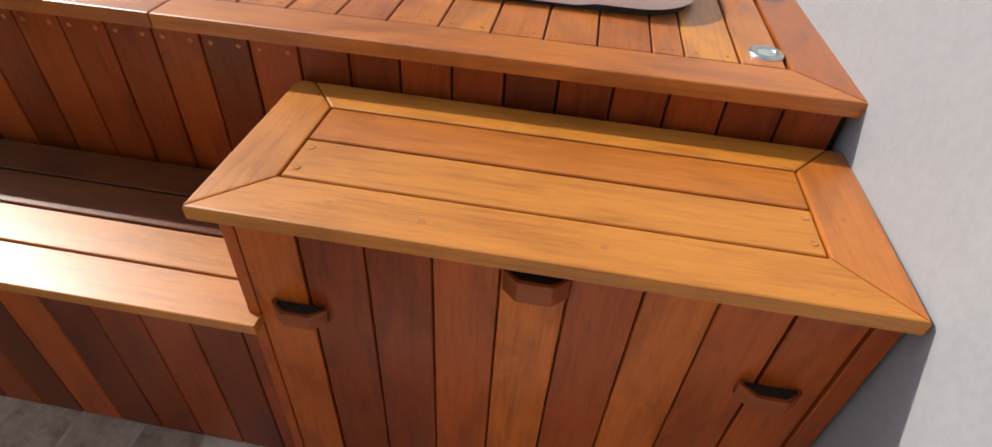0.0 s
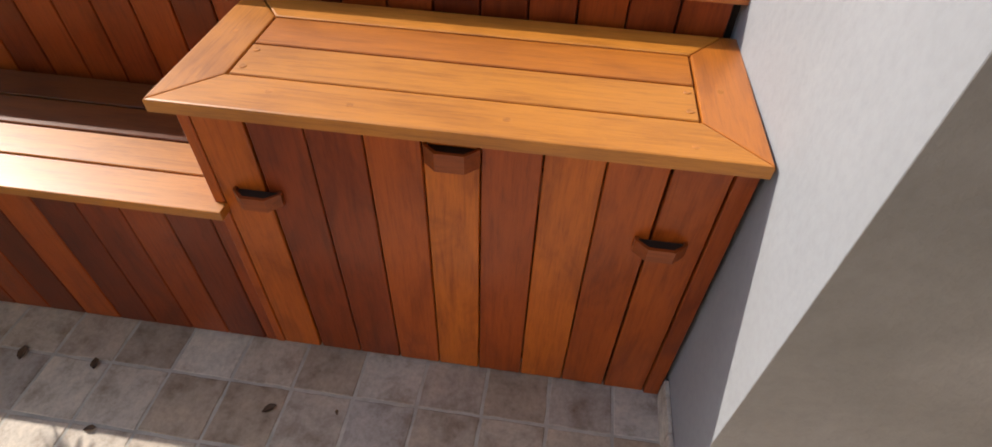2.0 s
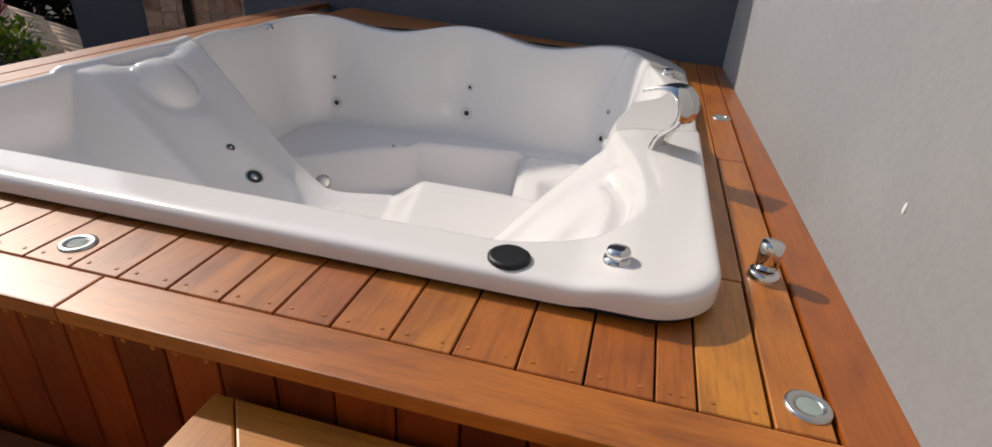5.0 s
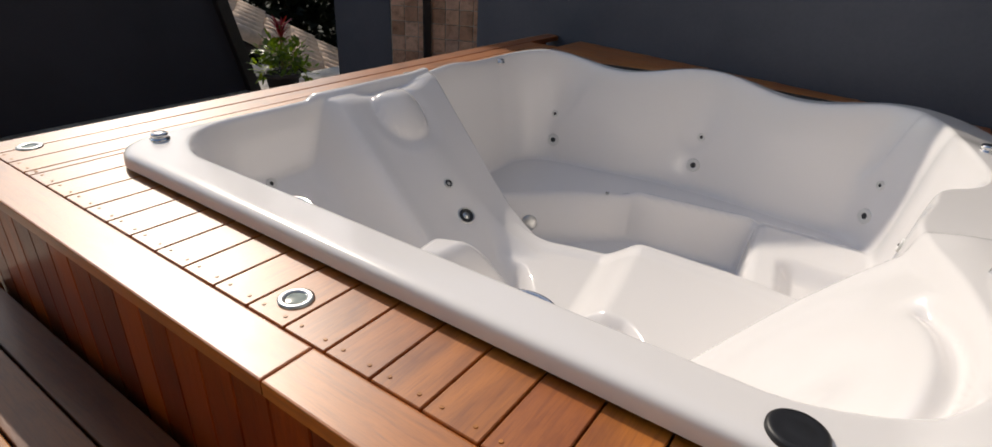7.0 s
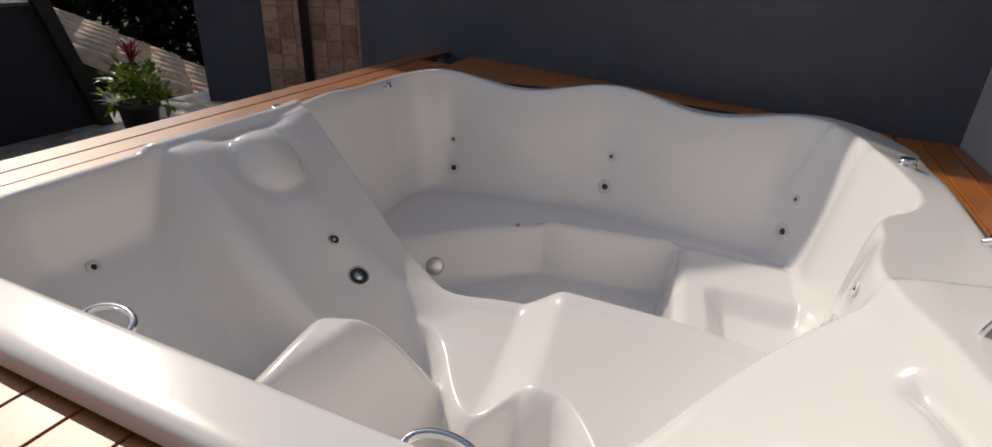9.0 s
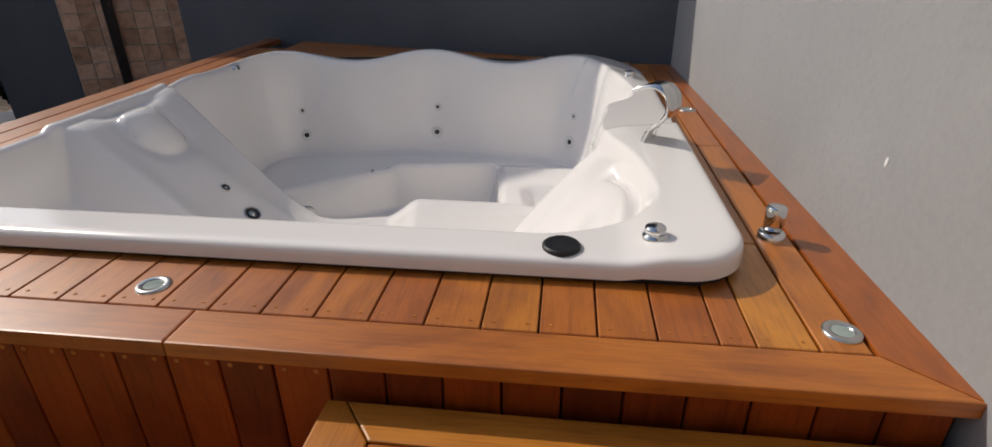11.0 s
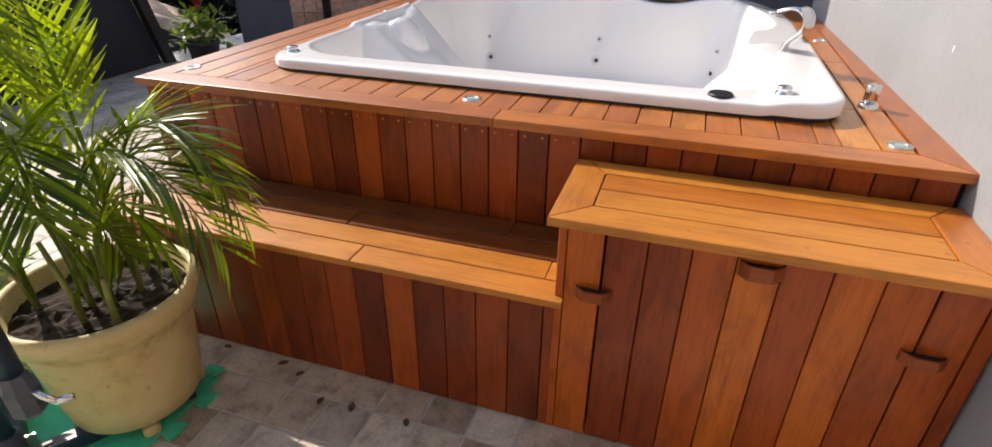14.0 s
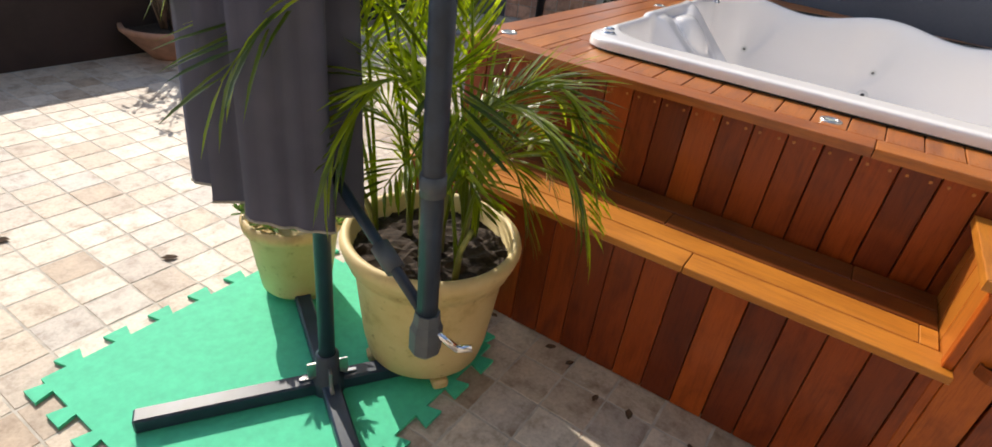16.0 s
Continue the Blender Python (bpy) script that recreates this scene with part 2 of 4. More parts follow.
def board(parent, lo, hi, mat, name="board", bevel=0.002, label="", tone=None):
    """One straight board between two corners; boards of one size share a mesh."""
    size = tuple(round(b - a, 4) for a, b in zip(lo, hi))
    key = (size, mat.name, bevel)
    if key not in board_meshes:
        h = [s / 2 for s in size]
        board_meshes[key] = mesh_of(name, box(bmesh.new(), [-v for v in h], h, bevel), mat)
    ob = new(name, board_meshes[key])
    ob.location = [(a + b) / 2 for a, b in zip(lo, hi)]
    ob.parent = parent
    ob.matrix_parent_inverse = parent.matrix_world.inverted()
    return tagged(toned(ob, tone), label)


def mitred(parent, outline, z0, z1, mat, label=""):
    """A board with slanted ends, its mesh about its own middle."""
    cx = sum(p[0] for p in outline) / len(outline)
    cy = sum(p[1] for p in outline) / len(outline)
    bm = prism(bmesh.new(), [(x - cx, y - cy) for x, y in outline], 0, z1 - z0, 0.004)
    ob = new("board", mesh_of("board", bm, mat))
    ob.location = (cx, cy, z0)
    ob.parent = parent
    ob.matrix_parent_inverse = parent.matrix_world.inverted()
    return tagged(toned(ob), label)


def plugs(parent, places, axis, r=0.0046):
    """The filled screw holes of a thing: small discs a hair proud of the wood."""
    bm = bmesh.new()
    for p in places:
        geo = bmesh.ops.create_cone(bm, cap_ends=True, segments=10, radius1=r, radius2=r * 0.9, depth=0.0008)
        turn = {'z': Matrix(), 'y': Matrix.Rotation(radians(90), 4, 'X')}[axis]
        bmesh.ops.transform(bm, matrix=Matrix.Translation(p) @ turn, verts=geo["verts"])
    ob = part("screw_filling", bm, PLUG)
    ob.parent = parent
    ob.matrix_parent_inverse = parent.matrix_world.inverted()
    tagged(ob, kind="stuff")


# ---------------------------------------------------------------- measures of the place
DECK_Z, BOX_Z, BENCH_Z = 0.890, 0.790, 0.527
LEFT, RIGHT, FRONT = -1.775, 1.052, 0.408
WALL_X, SLANT = 1.057, 0.27


def back_y(x):
    """The line of the slanting rear wall."""
    return 3.06 - SLANT * (x - WALL_X)


# ---------------------------------------------------------------- setting
ground = part("ground", box(bmesh.new(), (-400, -400, -3.0), (400, 400, -2.6)), EARTH)
tagged(ground, "bare earth reaching to the horizon", "ground", kind="structure")
floor = part("floor", box(bmesh.new(), (-5.2, -4.0, -2.598), (4.0, 6.2, -0.002)), GROUT)
tagged(floor, "terrace floor of square quartzite tiles in pale grout", "floor", kind="structure")

bm = prism(bmesh.new(), [(WALL_X, -0.243), (1.505, -0.243), (1.505, 3.2), (WALL_X - 0.077, 3.2), (WALL_X, 0.05)], 0.0, 3.3)
tagged(part("wall_east", bm, WHITE_WALL), "thick white plastered wall beside the deck", "wall", kind="structure")
part("end_face", box(bmesh.new(), (WALL_X + 0.0006, -0.2442, 0.0), (1.5044, -0.2425, 3.3)), STUCCO, bpy.data.objects["wall_east"])
bm = prism(bmesh.new(), [(WALL_X, back_y(WALL_X)), (WALL_X + 1.2, back_y(WALL_X)), (WALL_X + 1.2, 3.4), (-2.57, back_y(-2.57) + 0.2), (-2.57, back_y(-2.57))], -0.004, 3.25)
tagged(part("wall_north", bm, GREY_WALL), "high blue-grey plastered wall behind the hot tub", "wall", kind="structure")

fleck = part("plaster_fleck", lathe(bmesh.new(), [(0.012, 0), (0.009, 0.0015), (0, 0.002)], 9), plaster("fresh_plaster", (0.8, 0.8, 0.8), (0.75, 0.75, 0.75)), None, "", Matrix.Translation((WALL_X - 0.0200, 0.835, 1.12)) @ Matrix.Rotation(radians(-90), 4, 'Y') @ Matrix.Diagonal((1, 0.45, 1, 1)))
fleck.parent = bpy.data.objects["wall_east"]
# unseen, added for light: the house behind the camera, the passage east of the thick wall
# sunlit cream wall that throws warm light back on the fronts
bm = box(bmesh.new(), (-5.1, -4.0, -0.004), (4.0, -3.8, 3.2))
tagged(part("wall_south", bm, CREAM_WALL), "unseen cream house wall, added to bounce warm light", "wall", kind="structure")
# far wall and slab shut blue sky light out of the passage
bm = box(bmesh.new(), (3.8, -3.798, -0.004), (4.0, 6.0, 3.2))
tagged(part("wall_far_east", bm, CREAM_WALL), "unseen cream wall, added to close the passage off from the sky", "wall", kind="structure")
bm = box(bmesh.new(), (1.0, -3.798, 3.302), (4.0, 6.0, 3.42))
tagged(part("ceiling", bm, CREAM_WALL), "unseen plain slab, added to keep sky light off the passage", "ceiling", kind="structure")

# ---------------------------------------------------------------- deck round the tub
TUB_L, TUB_R, TUB_F, TUB_B = -1.392, 0.790, 0.688, 3.03
deck = thing("deck", "oiled hardwood deck platform built round the hot tub", "deck", (0, 0, 0))
TH = 0.030
# outer trim: front in two lengths, mitred at the corners, and along both sides
mitred(deck, [(LEFT, FRONT), (-0.289, FRONT), (-0.289, 0.509), (LEFT + 0.103, 0.509)], DECK_Z - TH, DECK_Z, MX)
mitred(deck, [(-0.286, FRONT), (RIGHT, FRONT), (0.940, 0.509), (-0.286, 0.509)], DECK_Z - TH, DECK_Z, MX)
mitred(deck, [(RIGHT, FRONT + 0.002), (RIGHT - 0.072, 3.05), (0.936, 3.08), (0.942, 0.511)], DECK_Z - TH, DECK_Z, MY)
mitred(deck, [(LEFT, FRONT + 0.003), (LEFT + 0.102, 0.512), (LEFT + 0.102, back_y(LEFT) - 0.03), (LEFT, back_y(LEFT) - 0.01)], DECK_Z - TH, DECK_Z, MY)
# inner boards, all running front to back
holes = []
edges = [LEFT + 0.106, -1.567, -1.462]
for a, b in zip(edges, edges[1:]):
    board(deck, (a + 0.002, 0.513, DECK_Z - TH), (b - 0.002, 3.40, DECK_Z - 0.001), MY)
    holes += [(a + 0.025, 0.53, DECK_Z), (b - 0.025, 0.53, DECK_Z)]
lines = [-1.462] + [0.683 - 0.1055 * k for k in range(20, -1, -1)] + [0.745, 0.848]
for a, b in zip(lines, lines[1:]):
    back = 0.80 if b < 0.84 else 0.90
    board(deck, (a + 0.002, 0.513, DECK_Z - TH), (b - 0.002, back, DECK_Z - 0.001), MY)
    holes += [(a + 0.022, 0.535, DECK_Z), (b - 0.022, 0.535, DECK_Z)]
for y0, y1 in ((0.513, 1.62), (1.623, 2.16), (2.163, 3.08)):
    board(deck, (0.852, y0, DECK_Z - TH), (0.933, y1, DECK_Z - 0.001), MY)
board(deck, (0.762, 0.905, DECK_Z - TH), (0.848, 3.08, DECK_Z - 0.001), MY)
board(deck, (-1.460, 0.805, DECK_Z - TH), (-1.372, 2.84, DECK_Z - 0.001), MY)
for k in range(7):                                   # rear strip, boards along the wall
    y0 = 3.06 + 0.105 * k
    x1 = min(0.95, 1.02 - (y0 + 0.10 - 3.06) / SLANT)
    if x1 > LEFT + 0.4:
        board(deck, (-1.455, y0 + 0.002, DECK_Z - TH), (x1, y0 + 0.103, DECK_Z - 0.001), MX)
plugs(deck, holes, 'z', 0.0038)
# upright cladding of the front and of the left side
CLAD = (0.45, 0.3, 0.55, 0.7, 0.25, 0.4, 0.6, 0.35, 0.2, 0.65, 0.35, 0.5, 0.45, 0.4, 0.6, 0.3, 0.55, 0.35, 0.3, 0.6, 0.45, 0.15, 0.3, 0.4, 0.55, 0.35)
side = []
x, k = -0.72 - 10 * 0.1029, 0
while x < RIGHT - 0.03:
    w = 0.1029
    board(deck, (x + 0.002, FRONT + 0.018, 0.02), (min(x + w, RIGHT - 0.004) - 0.002, FRONT + 0.038, DECK_Z - TH), WZ, tone=CLAD[k % len(CLAD)])
    side += [(x + 0.022, FRONT + 0.0175, DECK_Z - 0.055), (x + w - 0.022, FRONT + 0.0175, DECK_Z - 0.055)]
    x, k = x + w, k + 1
plugs(deck, [p for p in side if p[0] < 0.02], 'y', 0.005)
y = FRONT + 0.04
while y < back_y(LEFT) - 0.15:
    board(deck, (LEFT + 0.018, y + 0.002, 0.0), (LEFT + 0.038, y + 0.101, DECK_Z - TH), WZ)
    y += 0.103
# dark sheets behind and below the boards: painted shade for the joints
o = part("cladding_gap_shade", box(bmesh.new(), (LEFT + 0.04, FRONT + 0.040, 0.0), (RIGHT, FRONT + 0.06, DECK_Z - TH - 0.001)), SHADOW_GAP, deck)
o = part("under_deck_shade", prism(bmesh.new(), [(LEFT + 0.04, FRONT + 0.062), (-1.40, FRONT + 0.062), (-1.40, 3.5), (LEFT + 0.04, 3.5)], DECK_Z - TH - 0.02, DECK_Z - TH - 0.002), SHADOW_GAP, deck)
o = part("under_deck_shade", prism(bmesh.new(), [(-1.398, FRONT + 0.062), (RIGHT, FRONT + 0.062), (RIGHT, 0.74), (-1.398, 0.74)], DECK_Z - TH - 0.02, DECK_Z - TH - 0.002), SHADOW_GAP, deck)
o = part("under_deck_shade", prism(bmesh.new(), [(0.79, 0.742), (RIGHT, 0.742), (RIGHT, 3.04), (0.79, 3.04)], DECK_Z - TH - 0.02, DECK_Z - TH - 0.002), SHADOW_GAP, deck)

# ---------------------------------------------------------------- storage box with latches
cab = thing("storage_box", "varnished hardwood storage box with a mitred lid and wooden latches", "cabinet", (0, 0, 0))
BX0, BX1, FACE = 0.0, 1.050, 0.028
BB = 0.408
z0 = BOX_Z - 0.026
mitred(cab, [(BX0, 0.0), (BX1, 0.0), (BX1 - 0.103, 0.100), (BX0 + 0.101, 0.100)], z0, BOX_Z, GX)
mitred(cab, [(BX0, 0.002), (BX0 + 0.100, 0.1015), (BX0 + 0.100, 0.323), (BX0 + 0.035, BB), (BX0, BB)], z0, BOX_Z, GY)
mitred(cab, [(BX1, 0.002), (BX1, BB), (BX1 - 0.03, BB), (BX1 - 0.102, 0.323), (BX1 - 0.102, 0.1015)], z0, BOX_Z, MY)
mitred(cab, [(BX0 + 0.102, 0.324), (BX1 - 0.104, 0.324), (BX1 - 0.032, BB), (BX0 + 0.037, BB)], z0, BOX_Z, GX)
board(cab, (0.104, 0.105, z0), (0.944, 0.211, BOX_Z - 0.001), GX)
board(cab, (0.104, 0.217, z0), (0.944, 0.320, BOX_Z - 0.001), GX, tone=0.0)
# shade between the lid boards, put in as a near-black sheet
part("lid_gap_shade", box(bmesh.new(), (0.05, 0.05, z0 - 0.012), (1.03, 0.40, z0 - 0.001)), SHADOW_GAP, cab)
plugs(cab, [(0.20, 0.06, BOX_Z), (0.35, 0.045, BOX_Z), (0.62, 0.05, BOX_Z), (0.93, 0.03, BOX_Z), (0.93, 0.13, BOX_Z), (0.93, 0.19, BOX_Z), (0.12, 0.13, BOX_Z), (0.12, 0.19, BOX_Z), (0.05, 0.25, BOX_Z), (0.99, 0.2, BOX_Z)], 'z', 0.007)
# fixed front boards, the lift-out door between them and the corner posts
board(cab, (0.052, FACE, 0.004), (0.149, FACE + 0.022, z0), WZ, tone=0.85)
board(cab, (0.028, FACE - 0.002, 0.004), (0.050, FACE + 0.03, z0), WZ, "post", tone=0.75)
board(cab, (0.908, FACE, 0.004), (1.006, FACE + 0.022, z0), WZ, tone=0.7)
board(cab, (1.009, FACE - 0.006, 0.004), (1.046, FACE + 0.03, z0), WZ, "post", tone=0.6)
door = new("door")
door.parent = cab
xs = [0.154, 0.2615, 0.369, 0.475, 0.5795, 0.689, 0.797, 0.904]
for i, (a, b) in enumerate(zip(xs, xs[1:])):
    board(door, (a + 0.0015, FACE, 0.006), (b - 0.0015, FACE + 0.020, z0 - 0.004), WZ, tone=(0.38, 0.42, 0.72, 0.95, 0.6, 0.9, 0.7)[i])
board(door, (0.16, FACE + 0.022, 0.08), (0.90, FACE + 0.04, 0.16), WX, "batten")
board(door, (0.16, FACE + 0.022, 0.60), (0.90, FACE + 0.04, 0.68), WX, "batten")
# near-black sheet for the shade seen through the door joints
part("inner_shade", box(bmesh.new(), (0.055, FACE + 0.045, 0.004), (1.04, FACE + 0.055, z0 - 0.02)), SHADOW_GAP, cab)
y = FACE + 0.03
while y < 0.40:
    board(cab, (0.030, y + 0.002, 0.004), (0.048, min(y + 0.1, 0.42) - 0.002, z0), MZ)
    y += 0.1


def latch(x, z, w=0.098, h=0.032, d=0.032):
    """A finger pull that doubles as a turn button: a chamfered wooden band, hollow from above."""
    c = 0.024
    shape = lambda k: [(-w / 2 + k, 0), (-w / 2 + k, -d * 0.30), (-w / 2 + c + k * 0.4, -d + k), (w / 2 - c - k * 0.4, -d + k), (w / 2 - k, -d * 0.30), (w / 2 - k, 0)]
    bm = bmesh.new()
    o0, o1 = ([bm.verts.new((a, b, zz)) for a, b in shape(0)] for zz in (-h / 2, h / 2))
    i0, i1 = ([bm.verts.new((a, b, zz)) for a, b in shape(0.007)] for zz in (-h / 2 + 0.006, h / 2))
    for k in range(5):
        bm.faces.new((o0[k], o0[k + 1], o1[k + 1], o1[k]))
        bm.faces.new((i0[k], i1[k], i1[k + 1], i0[k + 1]))
        bm.faces.new((o1[k], o1[k + 1], i1[k + 1], i1[k]))
    bm.faces.new(o0[::-1])
    bm.faces.new(i0)
    bm.faces.new((o0[0], o1[0], i1[0], i0[0]))
    bm.faces.new((o0[5], i0[5], i1[5], o1[5]))
    ob = part("latch", bm, LX, None, "hollow chamfered wooden finger pull", Matrix.Translation((x, FACE, z)))
    ob.parent = cab
    # near-black filling paints the shade down inside the pull
    part("hollow", prism(bmesh.new(), shape(0.0078), -h / 2 + 0.007, h / 2 - 0.006), SHADOW_GAP, ob)


latch(0.135, 0.562)
latch(0.530, 0.724, 0.100, 0.040)
latch(0.925, 0.555)

# ---------------------------------------------------------------- low bench
bench = thing("bench", "low built-in hardwood bench along the deck front", "bench", (0, 0, 0))
BL, BR = -1.70, 0.054
zt = BENCH_Z - 0.024
board(bench, (BL, -0.004, zt), (-0.62, 0.094, BENCH_Z), GX)
board(bench, (-0.617, -0.004, zt), (BR, 0.094, BENCH_Z), GX)
board(bench, (BL, 0.100, zt), (-0.02, 0.196, BENCH_Z - 0.001), GX)
# rear boards take the darkened wood, which paints the shade below the deck
board(bench, (BL, 0.202, zt), (-0.75, 0.300, BENCH_Z - 0.001), SHADE_X)
board(bench, (-0.747, 0.202, zt), (0.026, 0.300, BENCH_Z - 0.001), SHADE_X)
board(bench, (BL, 0.306, zt), (-0.20, 0.404, BENCH_Z - 0.001), SHADE_X)
board(bench, (-0.197, 0.306, zt), (0.026, 0.404, BENCH_Z - 0.001), SHADE_X)
board(bench, (-0.018, 0.100, zt), (0.026, 0.196, BENCH_Z - 0.001), GX)
x = 0.038
board(bench, (x - 0.040, FACE, 0.004), (x - 0.002, FACE + 0.02, zt), WZ)
x, k = x - 0.042, 0
FRONT_TONES = (0.25, 0.5, 0.35, 0.2, 0.65, 0.15, 0.5, 0.4, 0.3, 0.45, 0.35, 0.55, 0.25, 0.4, 0.6, 0.3, 0.45)
while x > BL + 0.03:
    a = max(x - 0.1047, BL + 0.02)
    board(bench, (a + 0.0015, FACE, 0.004), (x - 0.0015, FACE + 0.02, zt), WZ, tone=FRONT_TONES[k % len(FRONT_TONES)])
    x, k = x - 0.1047, k + 1
y = FACE + 0.024
while y < 0.40:
    board(bench, (BL + 0.02, y, 0.004), (BL + 0.038, min(y + 0.1, 0.425) - 0.002, zt), WZ)
    y += 0.1
# shade behind the bench joints, drawn as two near-black sheets
part("inner_shade", box(bmesh.new(), (BL + 0.045, FACE + 0.022, 0.004), (0.02, FACE + 0.03, zt - 0.002)), SHADOW_GAP, bench)
part("seat_gap_shade", box(bmesh.new(), (BL + 0.045, FACE + 0.034, zt - 0.014), (0.02, 0.40, zt - 0.003)), SHADOW_GAP, bench)

# ---------------------------------------------------------------- hot tub
RIM = 0.939
tub = thing("hot_tub", "glossy white acrylic hot tub sunk into the deck", "hot tub", (0, 0, 0))
TUB_MID = (-0.32, 1.86)
BOW = 0.20


def bow(x, y):
    """How far the rear edge draws in towards the corners."""
    return BOW * ((x + 0.30) / 1.12) ** 2 * sstep(1.5, 2.9, y)


def sstep(e0, e1, v):
    t = np.clip((v - e0) / (e1 - e0), 0, 1)
    return t * t * (3 - 2 * t)


def smax(a, b, k=0.05):
    h = np.clip(0.5 + 0.5 * (a - b) / k, 0, 1)
    return b + (a - b) * h + k * h * (1 - h)


def smin(a, b, k=0.05):
    return -smax(-a, -b, k)


def rounded(x, y, x0, x1, y0, y1, r):
    """Distance to the outline of a rounded rectangle, positive inside."""
    qx = np.abs(x - (x0 + x1) / 2) - (x1 - x0) / 2 + r
    qy = np.abs(y - (y0 + y1) / 2) - (y1 - y0) / 2 + r
    return r - np.minimum(np.maximum(qx, qy), 0) - np.hypot(np.maximum(qx, 0), np.maximum(qy, 0))


def blob(x, y, cx, cy, rx, ry):
    return np.exp(-((x - cx) / rx) ** 2 - ((y - cy) / ry) ** 2)


def tub_height(x, y):
    """The inner form: rim, steep walls, seats, two loungers, the foot well."""
    x = x + 0.015 + 0.028 * np.maximum(sstep(1.6, 2.6, y) * sstep(-1.45, -1.05, x), sstep(-0.1, 0.5, x))
    y = y + 0.045 * sstep(0.80, 1.35, y)
    yt = y
    y = y + bow(x, y)
    wave = np.cos(2 * math.pi * (x + 0.34) / 0.865)
    back = sstep(2.35, 2.95, y)
    rim = RIM + back * (0.030 * wave - 0.008) + 0.018 * blob(x, y, -1.36, 2.36, 0.09, 0.18) + 0.02 * blob(x, y, 0.66, 2.62, 0.12, 0.16)
    # distance from the inner edge of the rim, which swings in and out
    d = rounded(x, y, -1.335, 0.625, 0.815, 3.035, 0.26)
    d = d + back * 0.018 * wave * sstep(0.30, 0.05, np.abs(d)) - 0.07 * blob(x, y, 0.62, 1.72, 0.16, 0.22) + 0.05 * blob(x, y, 0.66, 1.10, 0.12, 0.30) + 0.10 * blob(x, y, 0.72, 2.35, 0.18, 0.28)
    d = d - 0.045 * blob(x, y, 0.66, 2.02, 0.10, 0.10)
    for cx in (-1.05, -0.34, 0.47):                     # head cushions pressed into the rear wall
        d = d + 0.011 * sstep(1.3, 0.35, np.hypot((x - cx) / 0.115, (y - 3.012) / 0.026))
    wall = rim - 0.60 * sstep(-0.012, 0.120, d) - 0.22 * sstep(0.085, 0.22, d)
    # foot well with the seat behind it and the corner seat beside it
    edge = np.where(x > -0.48, 2.645 + 0.13 * (x + 0.48), 2.645 - 0.95 * np.abs(np.minimum(x + 0.48, 0)) ** 1.25)
    soft = sstep(-0.45, -0.8, x)
    side_x = 0.085 + 0.10 * (2.70 - yt)
    over = smax(yt - edge, x - side_x, 0.05)
    z = 0.10 + 0.275 * sstep(-0.045 - 0.10 * soft, 0.014 + 0.05 * soft, over)
    z = z + 0.030 * sstep(0.045, 0.005, np.abs(yt - edge - 0.020)) * sstep(-0.55, -0.45, x) * sstep(0.10, 0.04, x)
    z = z + 0.030 * sstep(-0.02, 0.05, x - side_x) * sstep(2.80, 2.66, yt)
    z = z - 0.060 * sstep(0.22, 0.31, x - 0.12 * (2.38 - yt)) * sstep(2.45, 2.33, yt)
    # raised floor between the seats: a low shelf, a ramp, a higher shelf
    rear_edge = 1.935 + 0.055 * sstep(-0.60, -0.32, x) - 0.05 * sstep(0.10, 0.55, x)
    front_edge = 1.72 - 0.29 * sstep(-0.60, -0.28, x) + 0.085 * sstep(-0.29, -0.17, x) - 0.27 * sstep(-0.09, 0.22, x)
    shelf = 0.405 + 0.092 * sstep(-0.335, -0.165, x + 0.12 * (yt - 1.8)) - 0.03 * sstep(1.95, 1.55, yt)
    shelf = shelf + 0.010 * sstep(0.07, 0.01, np.abs(yt - rear_edge + 0.028))
    island = shelf * sstep(0.050, -0.022, yt - rear_edge)
    fall = sstep(-0.115, 0.030, yt - front_edge)
    island = island - 0.215 * (1 - fall) - 0.05 * sstep(0.0, -0.30, yt - front_edge)
    z = smax(z, island, 0.022)
    # divider between the front seats: flat-topped, falling away in a sweep
    rise_ = sstep(-0.98, -0.68, x + 0.10 * (yt - 1.3)) * sstep(-0.30, -0.64, x + 0.16 * (1.35 - yt))
    hump = 0.14 + 0.47 * rise_ * sstep(1.62, 1.39, yt - 0.45 * (x + 0.65)) - 0.075 * blob(x, yt, -0.57, 1.13, 0.10, 0.13) + 0.03 * blob(x, yt, -0.66, 0.92, 0.16, 0.12)
    z = smax(z, hump, 0.08)
    seat = 0.335 * sstep(-0.66, -0.76, x) * sstep(1.9, 1.8, yt)
    z = smax(z, seat, 0.05)
    # lounger on the left, cut off by a ridge towards the rear seat
    toe = 0.392 + (-0.60 - x) * 0.45 - 0.12 * sstep(1.84, 1.66, y)
    lounge = smax(0.30 + (-0.60 - x) * 0.93, toe, 0.05) + 0.022 * blob(x, y, -0.92, 1.76, 0.5, 0.10)
    head = np.hypot((x + 1.200) / 0.100, (y - 1.760) / 0.120)
    lounge = lounge + 0.058 * np.sqrt(np.maximum(0.0, 1 - head ** 2)) - 0.012 * sstep(1.6, 1.0, head) - 0.015 * blob(x, y, -0.85, 1.70, 0.055, 0.06)
    nook = 0.34 + (-0.93 - x) * 1.05 + 0.05 * sstep(1.15, 0.85, y)
    left = nook + (lounge - nook) * sstep(1.335, 1.50, y + 0.06 * (x + 1.2))
    left = left + 0.012 * blob(x * 0, y + 0.06 * (x + 1.2), 0, 1.50, 1, 0.05) * sstep(-1.25, -1.05, x)
    ridge = -0.270 * (x + 1.377) - 0.963 * (y - 2.165)
